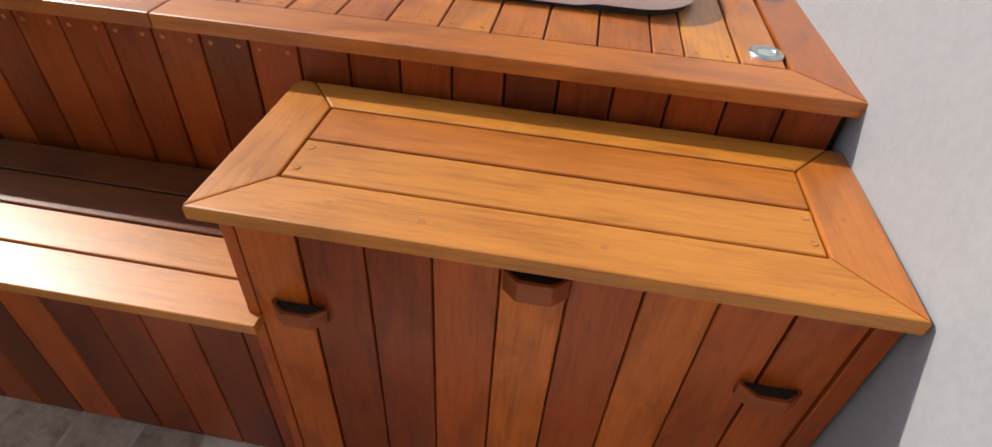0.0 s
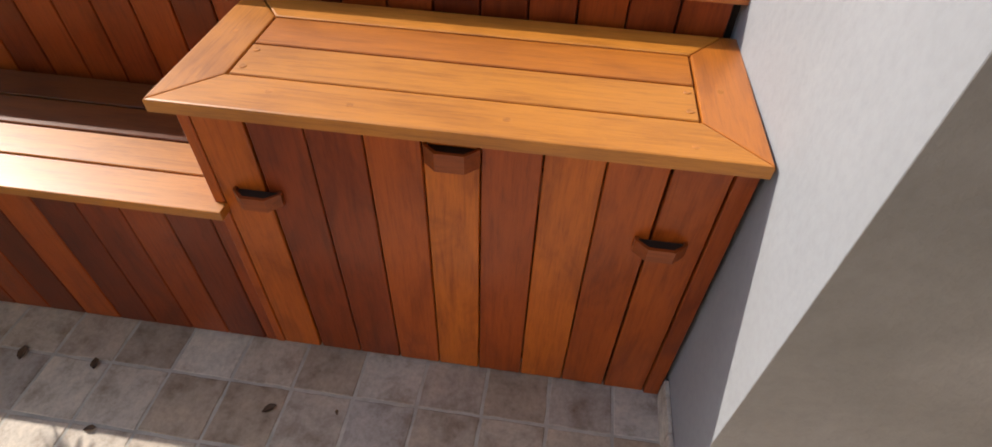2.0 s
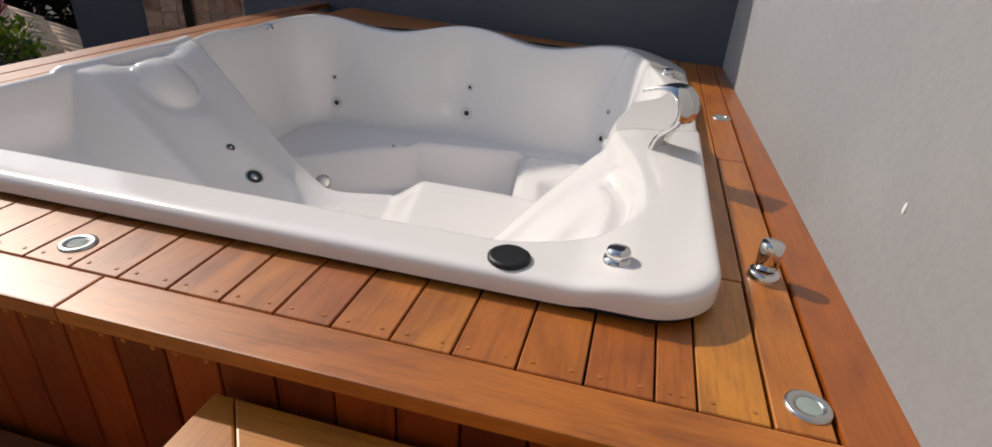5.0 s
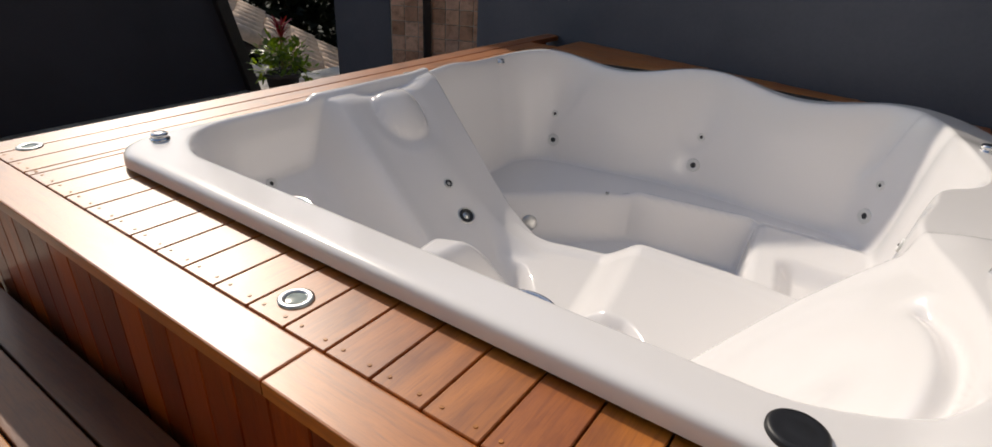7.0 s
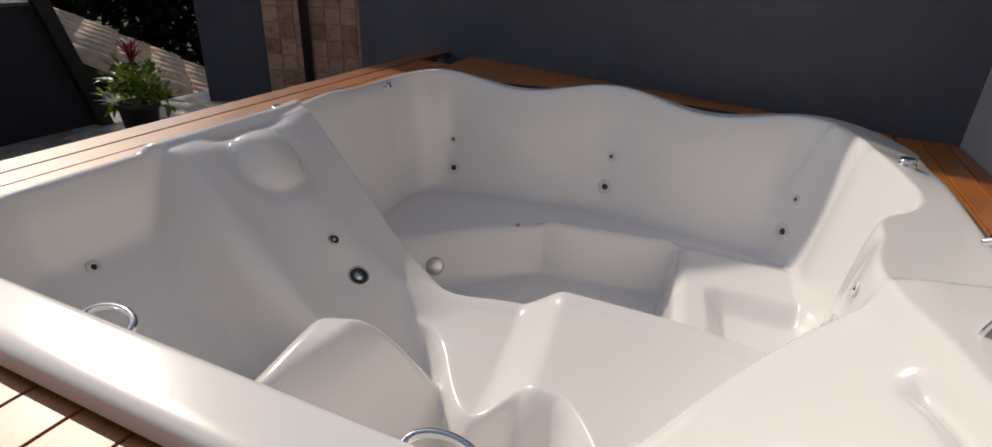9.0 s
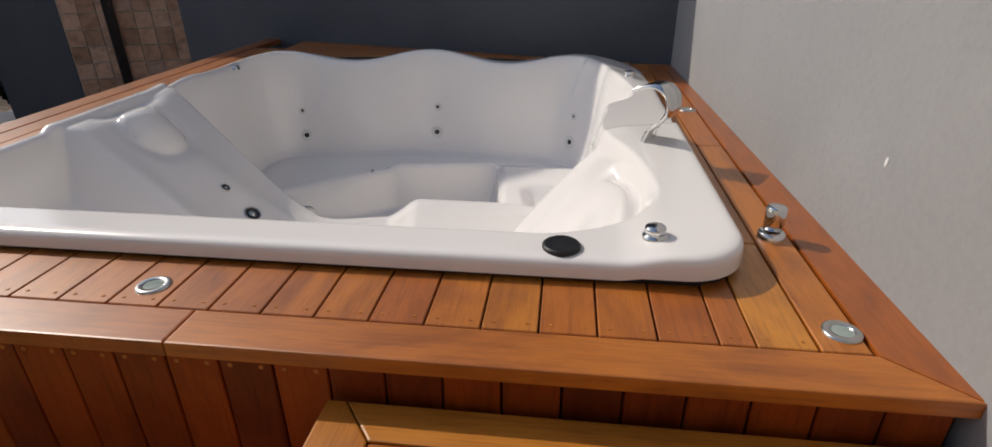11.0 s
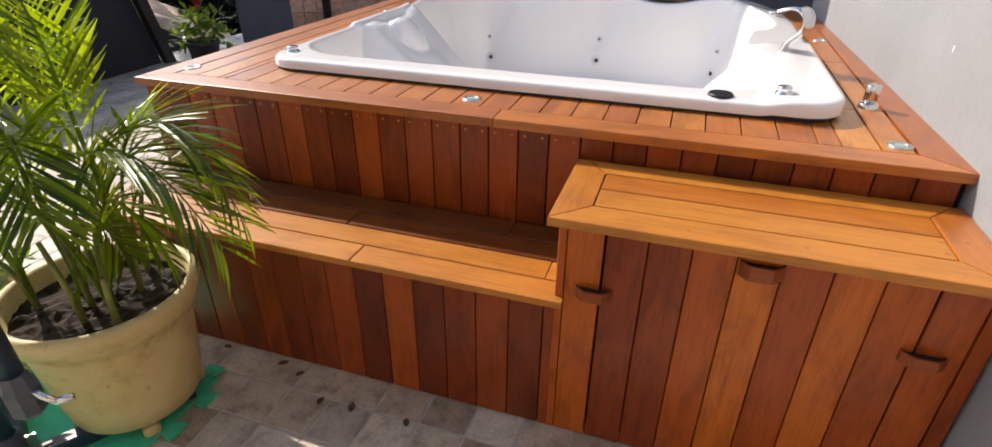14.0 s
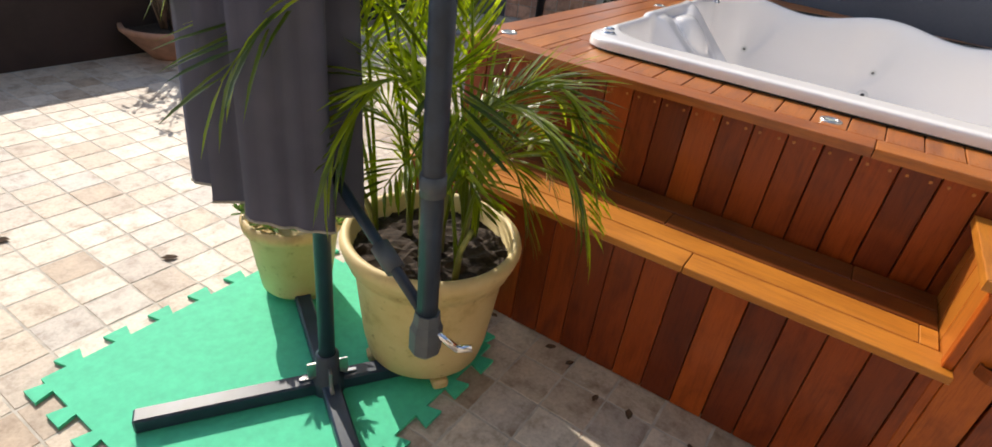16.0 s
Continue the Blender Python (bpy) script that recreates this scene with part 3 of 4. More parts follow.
    left = smin(left, rim + 0.010 * sstep(0.16, 0.0, np.abs(ridge)) * sstep(-0.95, -1.3, x) * sstep(-1.42, -1.36, x), 0.03)
    left = left * sstep(-0.080, 0.024, ridge)
    z = smax(z, left, 0.045)
    # lounger on the right, rising to the rim, rolled along its edge
    line = yt - 1.60 - 0.50 * (x - 0.36) - 0.05 * np.sin((x - 0.14) * 7.0)
    right = 0.565 + (x - 0.247) * 0.97 - 0.050 * blob(x, y, 0.42, 1.20, 0.09, 0.13) + 0.018 * blob(line, x * 0, -0.075, 0, 0.05, 1)
    right = smin(right, rim, 0.05) * sstep(0.075, -0.075, line)
    z = smax(z, right, 0.055)
    z = smax(z, wall, 0.075)
    # crescent troughs behind the two head cushions
    arc_r = 0.646 - 0.85 * (y - 1.15) ** 2
    z = z - 0.040 * np.exp(-((x - arc_r) / np.where(x > arc_r, 0.010, 0.030)) ** 2) * sstep(0.27, 0.19, np.abs(y - 1.15))
    arc_l = -1.322 + 0.55 * (y - 1.80) ** 2
    z = z - 0.024 * np.exp(-((x - arc_l) / np.where(x < arc_l, 0.014, 0.045)) ** 2) * sstep(0.27, 0.06, np.abs(y - 1.80))
    return np.minimum(z, rim + 0.034)


def tub_outline(inset, count):
    """Points evenly along the outer edge, drawn in by inset."""
    x0, x1, y0, y1, r = TUB_L + inset, TUB_R - inset, TUB_F + inset, TUB_B + 0.04 - inset, max(0.14 - inset, 0.02)
    runs = [((x0 + r, y0), (x1 - r, y0)), ((x1 - r, y0 + r), -90), ((x1, y0 + r), (x1, y1 - r)), ((x1 - r, y1 - r), 0),
            ((x1 - r, y1), (x0 + r, y1)), ((x0 + r, y1 - r), 90), ((x0, y1 - r), (x0, y0 + r)), ((x0 + r, y0 + r), 180)]
    dense = []
    for a, b in runs:
        if isinstance(b, tuple):
            dense += [(a[0] + (b[0] - a[0]) * k / 200, a[1] + (b[1] - a[1]) * k / 200) for k in range(200)]
        else:
            dense += [(a[0] + r * math.cos(radians(b + 90 * k / 40)), a[1] + r * math.sin(radians(b + 90 * k / 40))) for k in range(40)]
    p = np.array(dense + dense[:1])
    run = np.r_[0, np.cumsum(np.hypot(*np.diff(p, axis=0).T))]
    at = np.linspace(0, run[-1], count, endpoint=False)
    x, y = np.interp(at, run, p[:, 0]), np.interp(at, run, p[:, 1])
    for _ in range(3):
        yy = y - bow(x, y)
    return x, yy


AROUND = 640
ox, oy = tub_outline(0.0, AROUND)
# rings from the lip inwards: scaled copies of the outer edge
inward = np.r_[0.0, 0.0, 0.0012, 0.004, 0.009, 0.016, 0.025, np.linspace(0.035, 0.30, 62), np.linspace(0.305, 0.985, 92)]
drop = np.r_[0.040, 0.022, 0.013, 0.007, 0.003, 0.001, 0.0, np.zeros(154)]
vx = TUB_MID[0] + (ox - TUB_MID[0])[None] * (1 - inward)[:, None]
vy = TUB_MID[1] + (oy - TUB_MID[1])[None] * (1 - inward)[:, None]
vz = tub_height(vx, vy) - drop[:, None]
vz[0] = np.minimum(vz[0], DECK_Z + 0.016)
verts = np.stack([vx.ravel(), vy.ravel(), vz.ravel()], 1).tolist()
idx = np.arange(vx.size).reshape(vx.shape)
nxt = np.roll(idx, -1, axis=1)
faces = np.stack([idx[:-1], nxt[:-1], nxt[1:], idx[1:]], -1).reshape(-1, 4).tolist()
faces.append(idx[-1].tolist())
me = bpy.data.meshes.new("shell")
me.from_pydata(verts, [], faces)
me.materials.append(ACRYLIC)
me.polygons.foreach_set("use_smooth", [True] * len(me.polygons))
shell = new("shell", me)
shell.parent = tub
gx_, gy_ = tub_outline(0.012, 160)
bm = bmesh.new()
lo = [bm.verts.new((a, b, DECK_Z - 0.002)) for a, b in zip(gx_, gy_)]
hi = [bm.verts.new((a, b, DECK_Z + 0.022)) for a, b in zip(gx_, gy_)]
for i in range(160):
    bm.faces.new((lo[i], lo[(i + 1) % 160], hi[(i + 1) % 160], hi[i]))
part("seal", bm, GASKET, tub, "black rubber seal under the rim")
# rear filler board between the bowed tub and the slanting wall
xs_ = np.linspace(0.755, -1.455, 15)
edge_ = [(float(a), float(TUB_B + 0.028 - bow(a, np.array(3.0)))) for a in xs_]
toned(part("board", prism(bmesh.new(), edge_ + [(-1.455, back_y(-1.455) - 0.02), (0.755, back_y(0.755) - 0.02)], DECK_Z - TH, DECK_Z - 0.002), MX, deck), 0.0)


def on_shell(p, way):
    """Where a ray inside the tub meets its shell, with the normal there."""
    p, way = Vector(p), Vector(way).normalized()
    for k in range(900):
        q = p + way * 0.001 * k
        if float(tub_height(np.array(q.x), np.array(q.y))) >= q.z:
            break
    e = 0.012
    f = lambda a, b: float(tub_height(np.array(a), np.array(b)))
    nrm = Vector((f(q.x - e, q.y) - f(q.x + e, q.y), f(q.x, q.y - e) - f(q.x, q.y + e), 2 * e)).normalized()
    return q, nrm


def jet(p, way, r, dark=False):
    q, nrm = on_shell(p, way)
    at = Matrix.Translation(q) @ nrm.to_track_quat('Z', 'Y').to_matrix().to_4x4()
    bm = lathe(bmesh.new(), [(r, -0.012), (r, 0.002), (r * 0.95, 0.006), (r * 0.84, 0.0075), (r * 0.80, 0.005)], 28)
    ob = part("jet", bm, STEEL if dark else JET_PALE, None, "steel-rimmed water jet" if dark else "pale-rimmed water jet", at, True)
    ob.parent = tub
    for name, prof, mat in (("face", [(r * 0.82, 0.0045), (r * 0.74, 0.0062), (r * 0.46, 0.0070), (r * 0.42, 0.003)], JET_BLACK if dark else JET_PALE),
                            ("nozzle", [(r * 0.43, 0.0028), (r * 0.36, 0.0035), (r * 0.22, 0.004), (r * 0.18, 0.009), (r * 0.08, 0.0095), (0, 0.006)], STEEL if dark else JET_BLACK)):
        piece = part(name, lathe(bmesh.new(), prof, 24), mat, ob, "", None, True)
        piece.matrix_parent_inverse = Matrix()


for p, way, r, dark in (
        ((-1.118, 2.45, 0.486), (0, 1, 0), 0.033, False), ((-0.350, 2.45, 0.499), (0, 1, 0), 0.034, False), ((0.436, 2.35, 0.505), (0, 1, 0), 0.033, False),
        ((-1.135, 2.45, 0.628), (0, 1, 0), 0.019, False), ((-0.346, 2.45, 0.642), (0, 1, 0), 0.020, False), ((0.452, 2.35, 0.648), (0, 1, 0), 0.019, False),
        ((-0.42, 1.666, 0.522), (-1, 0, 0), 0.037, True), ((-0.42, 1.676, 0.628), (-1, 0, 0), 0.019, True),
        ((-0.9, 1.130, 0.706), (-1, 0, 0), 0.019, False), ((-0.65, 1.190, 0.522), (-1, 0, 0), 0.034, False),
        ((0.16, 1.740, 0.724), (1, 0, 0), 0.032, False), ((0.16, 1.690, 0.858), (1, 0, 0), 0.019, False),
        ((0.200, 1.175, 0.95), (0, 0, -1), 0.022, False), ((-0.645, 2.50, 0.375), (0, 1, 0), 0.010, True)):
    jet(p, way, r, dark)
# suction grille in the foot well
q, nrm = on_shell((-0.58, 2.265, 0.242), (-1, 0, 0))
ob = part("suction_grille", lathe(bmesh.new(), [(0.040, -0.01), (0.040, 0.004), (0.034, 0.009), (0.0, 0.012)], 28), STEEL, None, "grey suction grille", Matrix.Translation(q) @ nrm.to_track_quat('Z', 'Y').to_matrix().to_4x4(), True)
ob.parent = tub


def top_at(x, y):
    return float(tub_height(np.array(x), np.array(y)))


# air knobs on the rim
def knob(x, y, r, mat, h, label):
    bm = lathe(bmesh.new(), [(r * 1.15, -0.004), (r * 1.15, 0.004), (r * 0.9, 0.006), (r * 0.86, 0.010), (r, 0.012), (r, h - 0.005), (r * 0.9, h), (r * 0.4, h + 0.001), (0, h + 0.001)], 32)
    ob = part("knob", bm, mat, None, label, Matrix.Translation((x, y, top_at(x, y))), True)
    ob.parent = tub


knob(-1.322, 0.813, 0.023, CHROME, 0.020, "chrome air knob")
knob(0.598, 0.788, 0.023, CHROME, 0.024, "chrome air knob")
knob(0.690, 2.450, 0.024, CHROME, 0.022, "chrome air knob")
knob(-1.355, 2.60, 0.022, CHROME, 0.016, "chrome air knob")
bm = lathe(bmesh.new(), [(0.041, -0.003), (0.041, 0.006), (0.036, 0.010), (0.030, 0.0085), (0.014, 0.0105), (0, 0.0105)], 36)
ob = part("control_button", bm, BLACK, None, "black control button", Matrix.Translation((0.402, 0.745, top_at(0.402, 0.745))), True)
ob.parent = tub
# chrome waterfall spout: one bent strip
bm = bmesh.new()
prof = [(0.662, 0.935), (0.664, 0.960), (0.672, 0.988), (0.690, 1.010), (0.712, 1.030), (0.728, 1.056), (0.731, 1.084), (0.722, 1.108), (0.702, 1.124), (0.676, 1.129), (0.650, 1.125), (0.630, 1.118), (0.612, 1.109)]
fine_ = []
for i in range(len(prof) - 1):
    p0, p1, p2, p3 = prof[max(i - 1, 0)], prof[i], prof[i + 1], prof[min(i + 2, len(prof) - 1)]
    for k in range(4):
        t = k / 4
        fine_.append(tuple(0.5 * (2 * p1[c] + (p2[c] - p0[c]) * t + (2 * p0[c] - 5 * p1[c] + 4 * p2[c] - p3[c]) * t * t + (3 * p1[c] - p0[c] - 3 * p2[c] + p3[c]) * t ** 3) for c in (0, 1)))
fine_.append(prof[-1])
rows = []
for i, (a, b) in enumerate(fine_):
    a0, b0 = fine_[max(i - 1, 0)]
    a1, b1 = fine_[min(i + 1, len(fine_) - 1)]
    ln = math.hypot(a1 - a0, b1 - b0)
    nx, nz = -(b1 - b0) / ln, (a1 - a0) / ln
    w = 0.046
    th = 0.0045
    rows.append([bm.verts.new((a + s * nx * th, 1.458 + e * w, b + s * nz * th)) for s, e in ((-1, -1), (-1, 1), (1, 1), (1, -1))])
for r0, r1 in zip(rows, rows[1:]):
    for k in range(4):
        bm.faces.new((r0[k], r0[(k + 1) % 4], r1[(k + 1) % 4], r1[k]))
bm.faces.new(rows[0][::-1])
bm.faces.new(rows[-1])
bmesh.ops.bevel(bm, geom=[e for e in bm.edges if len(e.link_faces) == 2 and e.calc_face_angle(0) > 1.2], offset=0.0012, segments=1, affect='EDGES')
turn_ = Matrix.Translation((0.664, 1.458, 0)) @ Matrix.Rotation(radians(-33), 4, 'Z') @ Matrix.Translation((-0.664, -1.458, 0))
bmesh.ops.transform(bm, matrix=turn_, verts=bm.verts)
spout = part("spout", bm, CHROME, None, "polished chrome waterfall spout", None, True)
bm = box(bmesh.new(), (0.641, 1.410, RIM - 0.004), (0.687, 1.506, RIM + 0.008), 0.003)
bmesh.ops.transform(bm, matrix=turn_, verts=bm.verts)
part("foot", bm, CHROME, spout)
spout.parent = tub
# grab handles just inside the front rim
for cx in (-0.80, -0.09):
    pts = [(cx + 0.062 * math.cos(radians(a)), 0.868 + 0.032 * math.sin(radians(a)), 0.856 + 0.012 * math.sin(radians(a))) for a in range(0, 181, 12)]
    ob = part("grab_handle", tube(bmesh.new(), [(cx + 0.062, 0.825, 0.85)] + pts + [(cx - 0.062, 0.825, 0.85)], 0.0075, 12), CHROME, tub, "bent chrome grab handle", None, True)

pts = [(0.640 - 0.060 * math.sin(radians(a)), 1.675 - 0.062 * math.cos(radians(a)), 0.80 + 0.014 * math.cos(radians(a))) for a in range(0, 181, 12)]
part("grab_handle", tube(bmesh.new(), pts, 0.0075, 12), CHROME, tub, "bent chrome grab handle", None, True)

# deck fittings
def deck_lamp(x, y):
    lamp = thing("deck_lamp", "round steel lamp set flush in the deck", "lamp", (x, y, DECK_Z), "lamps in the deck")
    part("ring", lathe(bmesh.new(), [(0.034, -0.004), (0.034, 0.002), (0.030, 0.004), (0.020, 0.0032), (0.019, 0.001)], 32), STEEL, lamp, "", None, True)
    part("lens", lathe(bmesh.new(), [(0.0195, 0.0012), (0.012, 0.0022), (0, 0.0026)], 28), LENS, lamp, "clouded glass lens", None, True)


for x, y in ((-0.424, 0.581), (0.905, 0.572), (-1.667, 0.60), (-1.560, 2.13), (0.900, 2.09)):
    deck_lamp(x, y)
valve = thing("water_valve", "chrome water valve standing on the deck", "tap", (0.890, 0.935, DECK_Z))
part("flange", lathe(bmesh.new(), [(0.031, -0.002), (0.031, 0.014), (0.027, 0.018), (0.018, 0.0185)], 36), CHROME, valve, "", None, True)
part("handle", lathe(bmesh.new(), [(0.017, 0.016), (0.017, 0.024), (0.0225, 0.026), (0.0225, 0.078), (0.0205, 0.081), (0, 0.0815)], 36), CHROME, valve, "chrome lever", None, True)

# ---------------------------------------------------------------- outer walls of the terrace
BRICKY = plain("dark_brown_paint", (0.030, 0.020, 0.018), 0.7, 0, 0.3, 4)
IRON = plain("dark_iron", (0.018, 0.013, 0.012), 0.5, 0, 0.3, 12)
bm = box(bmesh.new(), (-5.10, 0.95, -0.004), (-4.93, 3.38, 0.98), 0.005)
for v in bm.verts:
    if v.co.y > 3.2:
        v.co.y -= 0.25 * v.co.z
wall_w = tagged(part("wall_west", bm, DARK_WALL), "low dark parapet wall at the terrace edge", "wall", kind="structure")
part("coping", box(bmesh.new(), (-5.12, 0.95, 0.981), (-4.91, 3.12, 1.01), 0.004), GREY_WALL, wall_w)
bm = box(bmesh.new(), (-5.10, -4.0, -0.004), (-4.95, 0.948, 0.60), 0.005)
tagged(part("wall_west_low", bm, BRICKY), "low dark brown wall at the terrace edge", "wall", kind="structure")
bm = box(bmesh.new(), (-4.925, 3.37, -0.004), (-4.84, 3.485, 2.4), 0.006)
for v in bm.verts:                                  # it leans with the end of the wall
    v.co.y -= 0.25 * v.co.z
post = part("gate_post", bm, IRON)
tagged(post, "dark painted leaning post at the end of the parapet", "post", kind="structure")
PT0, PT1 = Vector((-4.345, 4.845)), Vector((-3.265, 5.275))
along = (PT1 - PT0).normalized()
bm = prism(bmesh.new(), [(-4.785, 4.455), tuple(PT0), tuple(PT0 + Vector((-0.1, 0.2))), (-4.915, 4.615)], -0.004, 4.4)
tagged(part("wall_northwest", bm, GREY_WALL), "grey plastered wall beside the tiled pier", "wall", kind="structure")
away = Vector((-along.y, along.x))
bm = prism(bmesh.new(), [tuple(PT0 + away * 0.012), tuple(PT1 + away * 0.012), tuple(PT1 + away * 0.3), tuple(PT0 + away * 0.3)], -0.004, 4.4)
pier = tagged(part("wall_pier", bm, GROUT), "pier faced with square stone tiles", "wall", kind="structure")
tile_me = mesh_of("tile", box(bmesh.new(), (0.004, 0.0, 0.004), (0.151, 0.012, 0.151), 0.002), PIER_STONE)
tilt = Matrix.Rotation(math.atan2(along.y, along.x), 4, 'Z')
for i in range(7):
    for k in range(13):
        o = new("tile", tile_me)
        p = PT0 + along * (0.155 * i + 0.01)
        o.matrix_world = Matrix.Translation((p.x, p.y, 0.155 * k)) @ tilt
        o.parent = pier
p = PT0 + along * 0.44 - away * 0.05
pipe = part("downpipe", tube(bmesh.new(), [(p.x, p.y, 0.0), (p.x, p.y, 1.6), (p.x, p.y, 3.2)], 0.045, 16), IRON, None, "", None, True)
tagged(pipe, "dark brown downpipe in front of the tiled pier", "pipe")

# ---------------------------------------------------------------- neighbour's roof and trees
CLAY = plain("clay_tile", (0.60, 0.42, 0.29), 0.8, 0, 0.35, 6, 0.3)
roof = thing("roof", "neighbouring roof of weathered clay barrel tiles", "roof", (-7.16, 6.27, -0.30))
rise = Vector((-0.56, -0.76, 0.50)).normalized()
across = Vector((0.805, -0.593, 0)).normalized()
upn = across.cross(rise).normalized()
if upn.z < 0:
    upn = -upn
bm = bmesh.new()
for a, b in ((0, 0),):
    q = [(0, -0.1), (2.3, -0.1), (2.3, 4.2), (0, 4.2)]
    vs = [bm.verts.new(across * u + rise * v) for u, v in q]
    vs2 = [bm.verts.new(across * u + rise * v - upn * 0.08) for u, v in q]
    bm.faces.new(vs)
    bm.faces.new(vs2[::-1])
    for i in range(4):
        bm.faces.new((vs[i], vs2[i], vs2[(i + 1) % 4], vs[(i + 1) % 4]))
part("underlay", bm, IRON, roof)
low = [across * u + rise * v for u, v in ((0.1, 0.1), (2.1, 0.1), (2.1, 4.0), (0.1, 4.0))]
part("house_wall", prism(bmesh.new(), [(p.x, p.y) for p in low][::-1], -2.29, -0.14), GREY_WALL, roof)
bm = bmesh.new()
ring = lambda v, r, th: [across * ((r - th) * math.cos(math.pi * k / 8)) + upn * ((r - th) * math.sin(math.pi * k / 8)) + rise * v for k in range(9)]
o0, o1, i0, i1 = ([bm.verts.new(p) for p in ring(v, r, th)] for v, r, th in ((0, 0.150, 0), (0.43, 0.128, 0), (0, 0.150, 0.018), (0.43, 0.128, 0.018)))
for k in range(8):
    bm.faces.new((o0[k], o0[k + 1], o1[k + 1], o1[k]))
    bm.faces.new((i0[k], i1[k], i1[k + 1], i0[k + 1]))
    bm.faces.new((o0[k], i0[k], i0[k + 1], o0[k + 1]))
    bm.faces.new((o1[k], o1[k + 1], i1[k + 1], i1[k]))
clay_me = mesh_of("roof_tile", bm, CLAY, True)
rnd = random.Random(5)
for i in range(7):
    for k in range(11):
        o = new("roof_tile", clay_me)
        o.parent = roof
        o.location = across * (0.16 + 0.335 * i + rnd.uniform(-0.008, 0.008)) + rise * (0.38 * k - 0.1 + rnd.uniform(-0.01, 0.01)) + upn * (0.012 + 0.012 * (k % 2))


def leaf_material(name, color, dark, glow=0.45, rough=0.42):
    m, n, l, b = material(name, rough)
    geo = n.new("ShaderNodeNewGeometry")
    r = ramp(n, [(0.0, dark), (0.6, color), (1.0, tuple(min(1, c * 1.35) for c in color))])
    l.new(geo.outputs["Random Per Island"], r.inputs[0])
    l.new(r.outputs[0], b.inputs["Base Color"])
    tr = n.new("ShaderNodeBsdfTranslucent")
    br = mixed(n, l, r.outputs[0], (4.0, 3.7, 0.5), 1.0, 'MULTIPLY')
    l.new(br, tr.inputs[0])
    mx = n.new("ShaderNodeMixShader")
    mx.inputs[0].default_value = glow
    l.new(b.outputs[0], mx.inputs[1])
    l.new(tr.outputs[0], mx.inputs[2])
    l.new(mx.outputs[0], n["Material Output"].inputs[0])
    return m


PALM = leaf_material("palm_leaf", (0.120, 0.165, 0.018), (0.024, 0.048, 0.009), 0.50, 0.32)
SHRUB = leaf_material("shrub_leaf", (0.11, 0.17, 0.035), (0.05, 0.09, 0.02), 0.35)
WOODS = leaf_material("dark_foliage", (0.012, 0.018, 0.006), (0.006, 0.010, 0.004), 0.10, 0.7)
REDLEAF = leaf_material("red_bract", (0.24, 0.014, 0.03), (0.12, 0.008, 0.02), 0.2)
SUCC = leaf_material("succulent_leaf", (0.12, 0.20, 0.09), (0.06, 0.11, 0.045), 0.15)
BARK = plain("bark", (0.16, 0.12, 0.085), 0.85, 0, 0.35, 25, 0.5)
STEMG = plain("palm_stem", (0.20, 0.22, 0.06), 0.5, 0, 0.3, 14)
SOIL = plain("soil", (0.035, 0.022, 0.014), 0.95, 0, 0.6, 60, 0.9)


def leaf(bm, base, tip, width, up, fold=0.25):
    """One narrow folded leaf of two blades, with a waist."""
    base, tip, up = Vector(base), Vector(tip), Vector(up)
    d = tip - base
    s = d.cross(up)
    if s.length < 1e-6:
        s = d.orthogonal()
    s = s.normalized() * width
    n = s.cross(d).normalized() * width * fold
    m1, m2 = base + d * 0.35, base + d * 0.72 - up * d.length * 0.04
    a = bm.verts.new(base)
    c1, c2 = bm.verts.new(m1 - n), bm.verts.new(m2 - n * 0.8)
    l1, r1 = bm.verts.new(m1 + s), bm.verts.new(m1 - s)
    l2, r2 = bm.verts.new(m2 + s * 0.8), bm.verts.new(m2 - s * 0.8)
    t = bm.verts.new(tip - up * d.length * 0.10)
    for f in ((a, l1, c1), (a, c1, r1), (l1, l2, c2, c1), (c1, c2, r2, r1), (l2, t, c2), (c2, t, r2)):
        bm.faces.new(f)


def clump(bm, centre, radius, count, size, rnd, squash=0.8):
    for _ in range(count):
        v = Vector((rnd.gauss(0, 1), rnd.gauss(0, 1), rnd.gauss(0, 1))).normalized()
        p = Vector(centre) + Vector((v.x, v.y, v.z * squash)) * radius * rnd.uniform(0.55, 1.0)
        d = (v + Vector((rnd.uniform(-.7, .7), rnd.uniform(-.7, .7), rnd.uniform(-.2, .7)))).normalized()
        leaf(bm, p, p + d * size * rnd.uniform(0.7, 1.3), size * rnd.uniform(0.18, 0.28), Vector((0, 0, 1)))


# dark trees that shut off the view past the roof
rnd = random.Random(11)
# first: unseen high crown, added to shade the floor; third: raised to shade the roof
for k, (x, y, h) in enumerate(((-11.4, 7.2, 10.4), (-7.6, 8.8, 3.6), (-11.6, 8.9, 7.0), (-6.0, 8.0, 3.6), (-10.6, 10.2, 5.0), (-9.5, -0.8, 5.2), (-8.0, 1.7, 4.6), (-7.6, -3.0, 5.0), (-10.5, 2.6, 4.6))):
    tree = thing("tree", "dark leafy tree standing behind the terrace", "tree", (x, y, -2.6), "trees past the terrace")
    bm = tube(bmesh.new(), [(0, 0, 0), (0.05, 0.02, h * 0.3), (-0.04, 0.06, h * 0.62)], 0.14, 9, 0.06)
    for a in range(5):
        an = a * 1.257 + k
        tube(bm, [(0, 0, h * 0.3), (0.5 * math.cos(an), 0.5 * math.sin(an), h * 0.5), (1.0 * math.cos(an), 1.0 * math.sin(an), h * 0.68)], 0.05, 6, 0.02)
    part("trunk", bm, BARK, tree, "", None, True)
    bm = bmesh.new()
